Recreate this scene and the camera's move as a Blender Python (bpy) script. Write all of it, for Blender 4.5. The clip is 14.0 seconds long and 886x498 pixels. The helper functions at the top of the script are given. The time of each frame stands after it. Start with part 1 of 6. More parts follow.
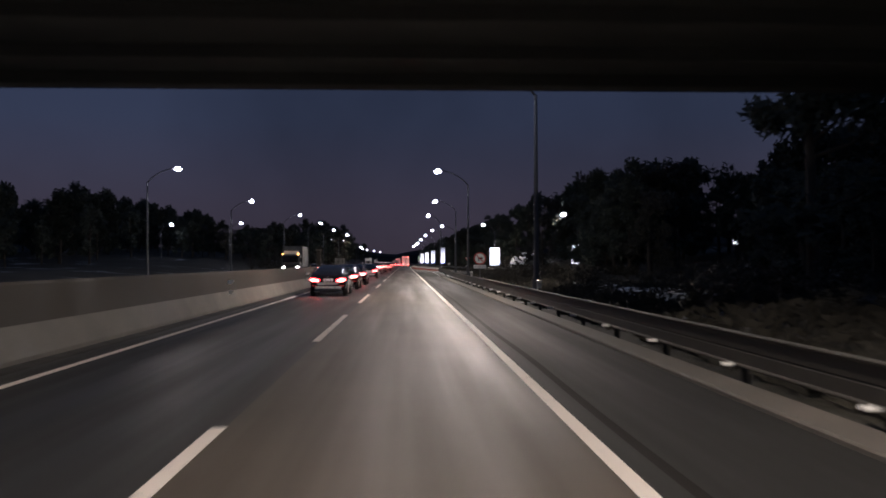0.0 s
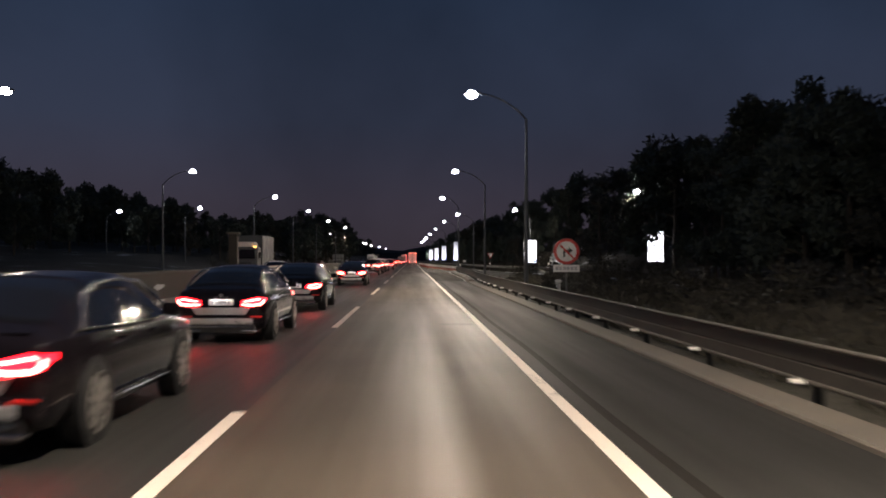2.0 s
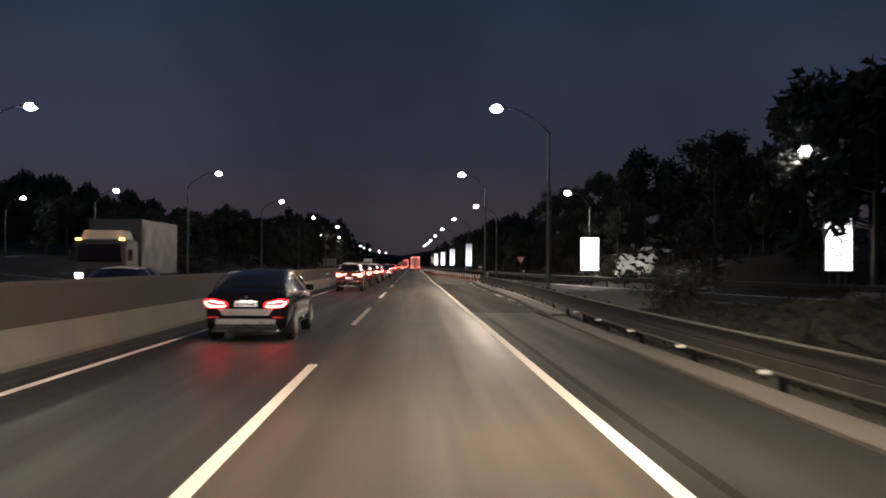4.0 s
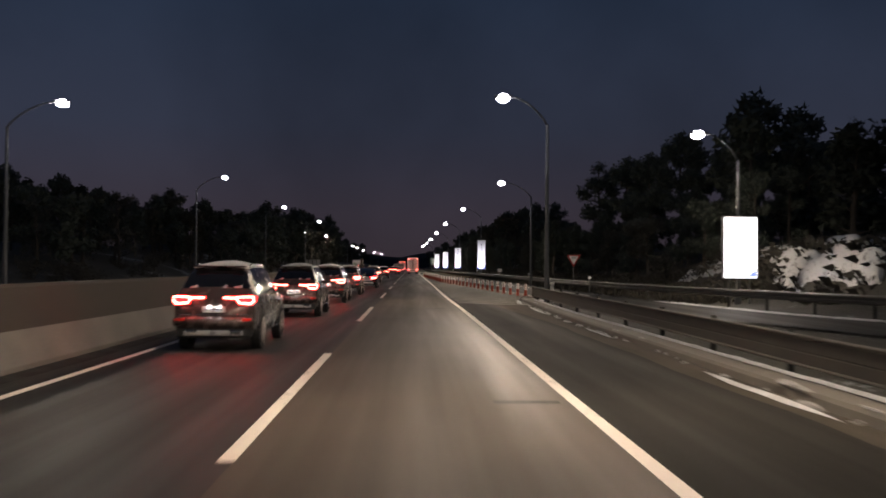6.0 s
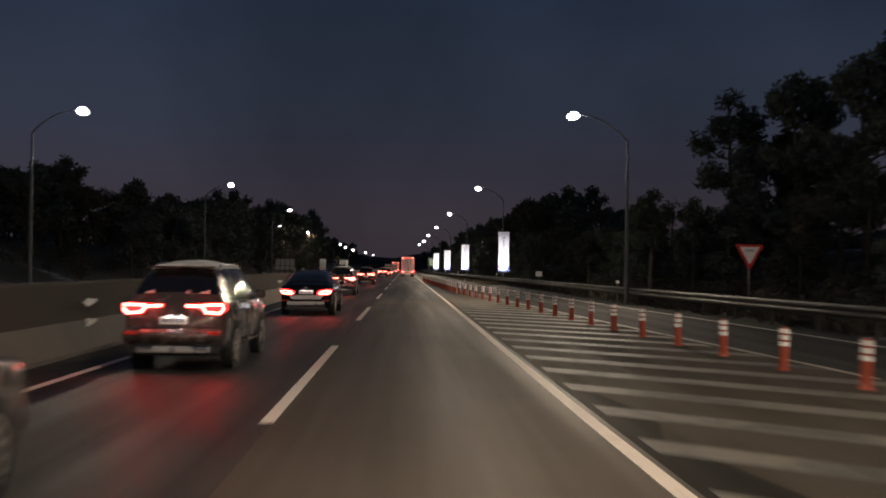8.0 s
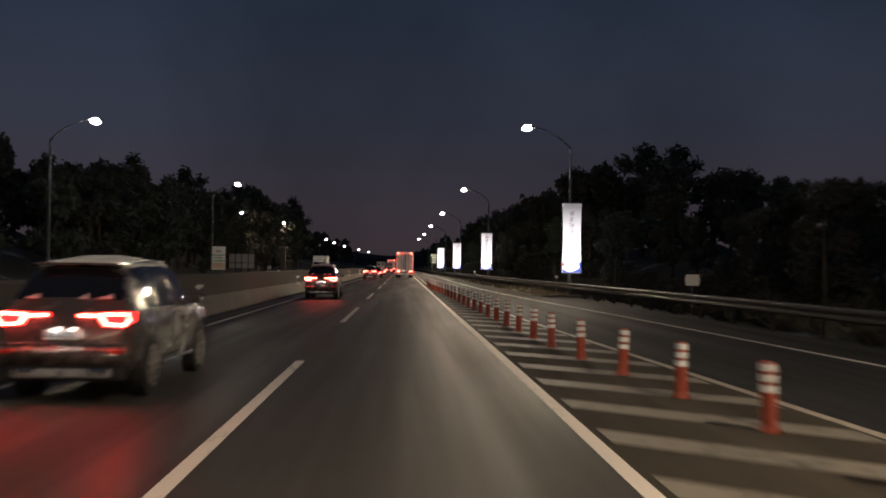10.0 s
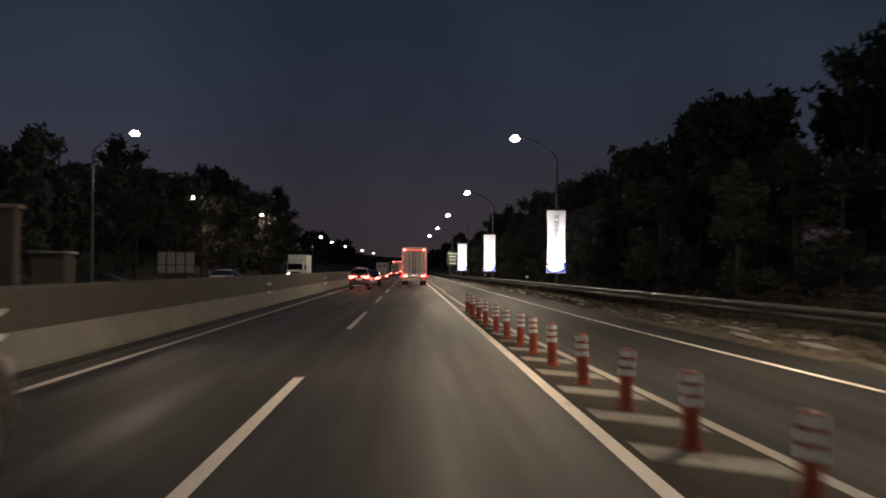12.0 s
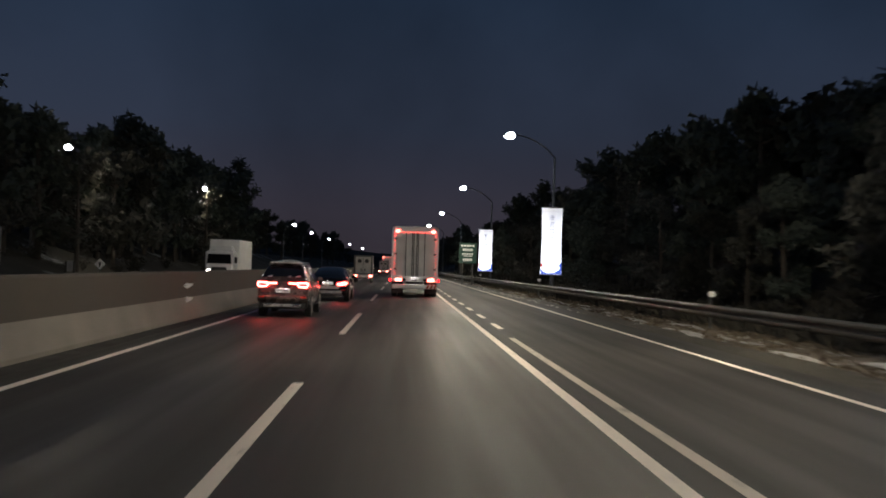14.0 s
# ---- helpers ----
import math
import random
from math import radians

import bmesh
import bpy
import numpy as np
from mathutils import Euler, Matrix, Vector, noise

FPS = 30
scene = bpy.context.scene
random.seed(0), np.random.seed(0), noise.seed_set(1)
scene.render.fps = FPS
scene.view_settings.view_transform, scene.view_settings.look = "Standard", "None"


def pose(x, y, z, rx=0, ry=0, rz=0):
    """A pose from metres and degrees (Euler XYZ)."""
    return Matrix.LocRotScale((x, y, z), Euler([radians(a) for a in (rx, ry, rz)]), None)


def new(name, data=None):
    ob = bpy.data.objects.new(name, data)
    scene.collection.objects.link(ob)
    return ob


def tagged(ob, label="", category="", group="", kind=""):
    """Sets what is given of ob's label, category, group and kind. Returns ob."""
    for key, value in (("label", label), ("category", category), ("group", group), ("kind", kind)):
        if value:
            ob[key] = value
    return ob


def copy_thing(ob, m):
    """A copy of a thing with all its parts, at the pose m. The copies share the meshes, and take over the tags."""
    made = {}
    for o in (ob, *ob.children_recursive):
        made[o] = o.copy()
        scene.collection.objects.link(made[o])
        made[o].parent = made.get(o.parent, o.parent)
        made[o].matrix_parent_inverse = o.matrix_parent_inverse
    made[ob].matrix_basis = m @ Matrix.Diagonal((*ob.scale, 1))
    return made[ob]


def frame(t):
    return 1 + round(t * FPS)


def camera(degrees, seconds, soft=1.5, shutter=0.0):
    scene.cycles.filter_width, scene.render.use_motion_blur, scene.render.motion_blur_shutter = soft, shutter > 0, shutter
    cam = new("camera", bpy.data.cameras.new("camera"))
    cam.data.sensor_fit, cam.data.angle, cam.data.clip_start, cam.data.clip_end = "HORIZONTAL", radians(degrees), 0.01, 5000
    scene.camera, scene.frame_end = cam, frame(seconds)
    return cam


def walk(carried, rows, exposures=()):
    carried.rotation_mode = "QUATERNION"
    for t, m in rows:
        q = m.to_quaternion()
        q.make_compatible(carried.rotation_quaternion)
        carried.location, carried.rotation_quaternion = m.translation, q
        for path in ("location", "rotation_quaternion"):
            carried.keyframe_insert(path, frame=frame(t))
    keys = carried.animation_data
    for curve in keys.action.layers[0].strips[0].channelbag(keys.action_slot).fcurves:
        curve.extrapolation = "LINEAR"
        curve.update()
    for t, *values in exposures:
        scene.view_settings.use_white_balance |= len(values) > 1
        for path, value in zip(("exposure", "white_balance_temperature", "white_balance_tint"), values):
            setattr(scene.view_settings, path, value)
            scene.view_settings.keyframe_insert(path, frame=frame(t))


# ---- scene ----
# ---------------- camera ----------------
cam = camera(52.0, 14.0, soft=1.8, shutter=0.4)
EYE = 1.638
PATH = [
    (0.0, 1.806, -3.831, 90.844, 0.087, -2.395), (0.5, 1.857, 5.557, 90.802, -0.11, -2.38),
    (1.0, 1.862, 14.367, 90.785, -0.2, -2.238), (1.5, 1.87, 23.76, 90.659, 0.0, -2.046),
    (2.0, 1.803, 32.941, 90.649, -0.047, -1.968), (2.5, 1.774, 42.255, 90.645, -0.022, -1.847),
    (3.0, 1.709, 51.553, 90.816, -0.116, -1.801), (5.5, 1.492, 97.39, 91.068, -0.55, -2.005),
    (6.0, 1.489, 106.575, 91.134, -0.4, -2.044), (6.5, 1.425, 115.67, 91.214, -0.4, -2.101),
    (7.0, 1.384, 125.338, 91.171, -0.358, -2.183), (7.5, 1.34, 134.717, 91.219, -0.387, -2.29),
    (8.0, 1.385, 144.283, 91.226, -0.587, -2.428), (10.5, 1.712, 196.886, 91.09, -0.727, -2.559),
    (11.0, 1.718, 207.085, 91.049, -0.3, -2.349), (11.5, 1.666, 216.70, 91.098, -0.25, -2.202),
    (12.0, 1.606, 227.22, 91.261, -0.362, -2.075), (12.5, 1.585, 237.985, 91.267, -0.551, -2.123),
    (13.0, 1.52, 248.076, 91.145, -0.757, -2.364), (13.5, 1.398, 258.011, 91.187, -1.459, -2.511),
    (14.0, 1.331, 268.409, 91.162, -1.647, -2.576)]
walk(cam, [(t, pose(x + 0.04, y, EYE, rx, ry, rz)) for t, x, y, rx, ry, rz in PATH],
     exposures=[(0.0, 0.64, 5950, 24), (0.5, 0.60, 5600, 17), (1.0, 0.59, 5950, 15), (1.5, 0.60, 6000, 13), (2.0, 0.60, 6450, 20), (3.0, 0.68, 6650, 18), (5.5, 0.45, 6750, 21), (8.0, 0.5, 7000, 18),
                (10.5, 0.5, 7350, 19), (12.5, 0.42, 7050, 17), (14.0, 0.44, 6350, 12)])

# ---------------- night sky ----------------
world = bpy.data.worlds.new("night_sky")
world.use_nodes = True
scene.world = world
wt = world.node_tree
wt.nodes.clear()
w_out = wt.nodes.new("ShaderNodeOutputWorld")
w_bg = wt.nodes.new("ShaderNodeBackground")
w_tc = wt.nodes.new("ShaderNodeTexCoord")
w_sep = wt.nodes.new("ShaderNodeSeparateXYZ")
w_ramp = wt.nodes.new("ShaderNodeValToRGB")
w_noise = wt.nodes.new("ShaderNodeTexNoise")
w_mr = wt.nodes.new("ShaderNodeMapRange")
w_mul = wt.nodes.new("ShaderNodeMix")
w_mul.data_type, w_mul.blend_type = "RGBA", "MULTIPLY"
w_mul.inputs[0].default_value = 1.0
w_noise.inputs["Scale"].default_value = 3.0
w_noise.inputs["Detail"].default_value = 5.0
w_mr.inputs["From Min"].default_value, w_mr.inputs["From Max"].default_value = 0.3, 0.7
w_mr.inputs["To Min"].default_value, w_mr.inputs["To Max"].default_value = 0.8, 1.35
el = w_ramp.color_ramp.elements
el[0].position, el[0].color = 0.0, (0.022, 0.018, 0.022, 1)
el[1].position, el[1].color = 1.0, (0.0075, 0.0135, 0.0255, 1)
for pos, col in ((0.06, (0.021, 0.019, 0.026, 1)), (0.15, (0.0150, 0.0195, 0.0315, 1)), (0.30, (0.0095, 0.0168, 0.031, 1))):
    e = el.new(pos)
    e.color = col
wt.links.new(w_tc.outputs["Generated"], w_sep.inputs[0])
wt.links.new(w_tc.outputs["Generated"], w_noise.inputs["Vector"])
wt.links.new(w_sep.outputs["Z"], w_ramp.inputs["Fac"])
wt.links.new(w_noise.outputs["Fac"], w_mr.inputs["Value"])
wt.links.new(w_ramp.outputs["Color"], w_mul.inputs[6])
wt.links.new(w_mr.outputs["Result"], w_mul.inputs[7])
wt.links.new(w_mul.outputs[2], w_bg.inputs["Color"])
w_bg.inputs["Strength"].default_value = 1.04
wt.links.new(w_bg.outputs[0], w_out.inputs["Surface"])

LAMP_WATTS = 4000.0
LAMP_COLOUR = (1.0, 0.89, 0.67)
# ---------------- materials ----------------
def nodes_of(name):
    m = bpy.data.materials.new(name)
    m.use_nodes = True
    t = m.node_tree
    return m, t, t.nodes["Principled BSDF"]


def surface(name, colour, rough=0.6, metal=0.0, vary=0.25, scale=4.0, fine=60.0, bump=0.15, coat=0.0, spec=0.5, vary_rough=0.15):
    """A plain surface with stains at one scale, grain at another, and fine relief."""
    m, t, b = nodes_of(name)
    tc = t.nodes.new("ShaderNodeTexCoord")
    n1 = t.nodes.new("ShaderNodeTexNoise")
    n1.inputs["Scale"].default_value, n1.inputs["Detail"].default_value = scale, 4
    n2 = t.nodes.new("ShaderNodeTexNoise")
    n2.inputs["Scale"].default_value, n2.inputs["Detail"].default_value = fine, 3
    t.links.new(tc.outputs["Object"], n1.inputs["Vector"])
    t.links.new(tc.outputs["Object"], n2.inputs["Vector"])
    add = t.nodes.new("ShaderNodeMath")
    add.operation = "MULTIPLY_ADD"
    add.inputs[1].default_value = 0.35
    t.links.new(n2.outputs["Fac"], add.inputs[0])
    t.links.new(n1.outputs["Fac"], add.inputs[2])
    mr = t.nodes.new("ShaderNodeMapRange")
    mr.inputs["From Min"].default_value, mr.inputs["From Max"].default_value = 0.35, 1.0
    mr.inputs["To Min"].default_value, mr.inputs["To Max"].default_value = 1 - vary, 1 + vary
    t.links.new(add.outputs[0], mr.inputs["Value"])
    mul = t.nodes.new("ShaderNodeVectorMath")
    mul.operation = "SCALE"
    mul.inputs[0].default_value = colour[:3]
    t.links.new(mr.outputs["Result"], mul.inputs["Scale"])
    t.links.new(mul.outputs[0], b.inputs["Base Color"])
    rr = t.nodes.new("ShaderNodeMapRange")
    rr.inputs["From Min"].default_value, rr.inputs["From Max"].default_value = 0.3, 0.7
    rr.inputs["To Min"].default_value, rr.inputs["To Max"].default_value = max(0.02, rough - vary_rough), min(1, rough + vary_rough)
    t.links.new(n1.outputs["Fac"], rr.inputs["Value"])
    t.links.new(rr.outputs["Result"], b.inputs["Roughness"])
    b.inputs["Metallic"].default_value = metal
    b.inputs["Specular IOR Level"].default_value = spec
    b.inputs["Coat Weight"].default_value = coat
    b.inputs["Coat Roughness"].default_value = 0.05
    if bump:
        bp = t.nodes.new("ShaderNodeBump")
        bp.inputs["Strength"].default_value, bp.inputs["Distance"].default_value = bump, 0.01
        t.links.new(n2.outputs["Fac"], bp.inputs["Height"])
        t.links.new(bp.outputs[0], b.inputs["Normal"])
    return m


def glow(name, colour, strength, base=(0.6, 0.6, 0.6)):
    m, t, b = nodes_of(name)
    b.inputs["Base Color"].default_value = (*base, 1)
    b.inputs["Roughness"].default_value = 0.3
    b.inputs["Emission Color"].default_value = (*colour, 1)
    b.inputs["Emission Strength"].default_value = strength
    return m


def asphalt(name, tone, rough, spec=0.35):
    """Worn asphalt: wheel tracks along the lanes, patches, stone grain."""
    m, t, b = nodes_of(name)
    tc = t.nodes.new("ShaderNodeTexCoord")
    stretch = t.nodes.new("ShaderNodeMapping")
    stretch.inputs["Scale"].default_value = (1.1, 0.035, 1)
    t.links.new(tc.outputs["Object"], stretch.inputs["Vector"])
    tracks = t.nodes.new("ShaderNodeTexNoise")
    tracks.inputs["Scale"].default_value, tracks.inputs["Detail"].default_value = 1.0, 3
    t.links.new(stretch.outputs[0], tracks.inputs["Vector"])
    blot = t.nodes.new("ShaderNodeTexNoise")
    blot.inputs["Scale"].default_value, blot.inputs["Detail"].default_value = 0.35, 5
    t.links.new(tc.outputs["Object"], blot.inputs["Vector"])
    grain = t.nodes.new("ShaderNodeTexNoise")
    grain.inputs["Scale"].default_value, grain.inputs["Detail"].default_value = 45, 4
    t.links.new(tc.outputs["Object"], grain.inputs["Vector"])
    s1 = t.nodes.new("ShaderNodeMath")
    s1.operation = "ADD"
    t.links.new(tracks.outputs["Fac"], s1.inputs[0])
    t.links.new(blot.outputs["Fac"], s1.inputs[1])
    s2 = t.nodes.new("ShaderNodeMath")
    s2.operation = "MULTIPLY_ADD"
    s2.inputs[1].default_value = 0.6
    t.links.new(grain.outputs["Fac"], s2.inputs[0])
    t.links.new(s1.outputs[0], s2.inputs[2])
    ramp = t.nodes.new("ShaderNodeValToRGB")
    ramp.color_ramp.elements[0].position = 0.35
    ramp.color_ramp.elements[0].color = tuple(0.6 * c for c in tone) + (1,)
    ramp.color_ramp.elements[1].position = 0.75
    ramp.color_ramp.elements[1].color = tuple(1.45 * c for c in tone) + (1,)
    half = t.nodes.new("ShaderNodeMath")
    half.operation = "MULTIPLY"
    half.inputs[1].default_value = 0.42
    t.links.new(s2.outputs[0], half.inputs[0])
    t.links.new(half.outputs[0], ramp.inputs["Fac"])
    t.links.new(ramp.outputs["Color"], b.inputs["Base Color"])
    b.inputs["Specular IOR Level"].default_value = spec
    rr = t.nodes.new("ShaderNodeMapRange")
    rr.inputs["From Min"].default_value, rr.inputs["From Max"].default_value = 0.35, 0.65
    rr.inputs["To Min"].default_value, rr.inputs["To Max"].default_value = rough + 0.1, rough - 0.1
    t.links.new(tracks.outputs["Fac"], rr.inputs["Value"])
    t.links.new(rr.outputs["Result"], b.inputs["Roughness"])
    bp = t.nodes.new("ShaderNodeBump")
    bp.inputs["Strength"].default_value, bp.inputs["Distance"].default_value = 0.25, 0.008
    t.links.new(grain.outputs["Fac"], bp.inputs["Height"])
    t.links.new(bp.outputs[0], b.inputs["Normal"])
    return m


def worn_paint(name, paint, cover, scale):
    """Road paint rubbed through to the asphalt in ragged patches."""
    m, t, b = nodes_of(name)
    tc = t.nodes.new("ShaderNodeTexCoord")
    n = t.nodes.new("ShaderNodeTexNoise")
    n.inputs["Scale"].default_value, n.inputs["Detail"].default_value, n.inputs["Roughness"].default_value = scale, 8, 0.7
    d = t.nodes.new("ShaderNodeTexNoise")
    d.inputs["Scale"].default_value, d.inputs["Detail"].default_value = 0.7, 3
    geo = t.nodes.new("ShaderNodeNewGeometry")
    for q in (n, d):
        t.links.new(geo.outputs["Position"], q.inputs["Vector"])
    s = t.nodes.new("ShaderNodeMath")
    s.operation = "MULTIPLY_ADD"
    s.inputs[1].default_value = 0.5
    t.links.new(d.outputs["Fac"], s.inputs[0])
    t.links.new(n.outputs["Fac"], s.inputs[2])
    ramp = t.nodes.new("ShaderNodeValToRGB")
    ramp.color_ramp.elements[0].position = cover
    ramp.color_ramp.elements[0].color = (*paint, 1)
    ramp.color_ramp.elements[1].position = cover + 0.16
    ramp.color_ramp.elements[1].color = (0.06, 0.056, 0.05, 1)
    t.links.new(s.outputs[0], ramp.inputs["Fac"])
    t.links.new(ramp.outputs["Color"], b.inputs["Base Color"])
    b.inputs["Roughness"].default_value = 0.6
    return m


def ground_material():
    """Dark winter soil and dead grass with broken snow cover."""
    m, t, b = nodes_of("winter_ground")
    tc = t.nodes.new("ShaderNodeTexCoord")
    big = t.nodes.new("ShaderNodeTexNoise")
    big.inputs["Scale"].default_value, big.inputs["Detail"].default_value = 0.16, 7
    fine = t.nodes.new("ShaderNodeTexNoise")
    fine.inputs["Scale"].default_value, fine.inputs["Detail"].default_value = 5, 6
    for n in (big, fine):
        t.links.new(tc.outputs["Object"], n.inputs["Vector"])
    s = t.nodes.new("ShaderNodeMath")
    s.operation = "MULTIPLY_ADD"
    s.inputs[1].default_value = 0.35
    t.links.new(fine.outputs["Fac"], s.inputs[0])
    t.links.new(big.outputs["Fac"], s.inputs[2])
    ramp = t.nodes.new("ShaderNodeValToRGB")
    els = ramp.color_ramp.elements
    els[0].position, els[0].color = 0.55, (0.028, 0.025, 0.017, 1)
    els[1].position, els[1].color = 0.90, (0.5, 0.52, 0.55, 1)
    e = els.new(0.80)
    e.color = (0.05, 0.046, 0.034, 1)
    t.links.new(s.outputs[0], ramp.inputs["Fac"])
    t.links.new(ramp.outputs["Color"], b.inputs["Base Color"])
    b.inputs["Roughness"].default_value = 0.9
    bp = t.nodes.new("ShaderNodeBump")
    bp.inputs["Strength"].default_value, bp.inputs["Distance"].default_value = 0.6, 0.1
    t.links.new(fine.outputs["Fac"], bp.inputs["Height"])
    t.links.new(bp.outputs[0], b.inputs["Normal"])
    return m


def leaf_material(name, dark, light):
    m, t, b = nodes_of(name)
    geo = t.nodes.new("ShaderNodeNewGeometry")
    ramp = t.nodes.new("ShaderNodeValToRGB")
    ramp.color_ramp.elements[0].color = (*dark, 1)
    ramp.color_ramp.elements[1].color = (*light, 1)
    t.links.new(geo.outputs["Random Per Island"], ramp.inputs["Fac"])
    t.links.new(ramp.outputs["Color"], b.inputs["Base Color"])
    b.inputs["Roughness"].default_value = 0.8
    return m


def glass(name, tint, rough=0.04):
    m, t, b = nodes_of(name)
    b.inputs["Base Color"].default_value = (*tint, 1)
    b.inputs["Roughness"].default_value = rough
    b.inputs["Specular IOR Level"].default_value = 0.7
    b.inputs["Coat Weight"].default_value = 0.25
    b.inputs["Coat Roughness"].default_value = 0.02
    return m


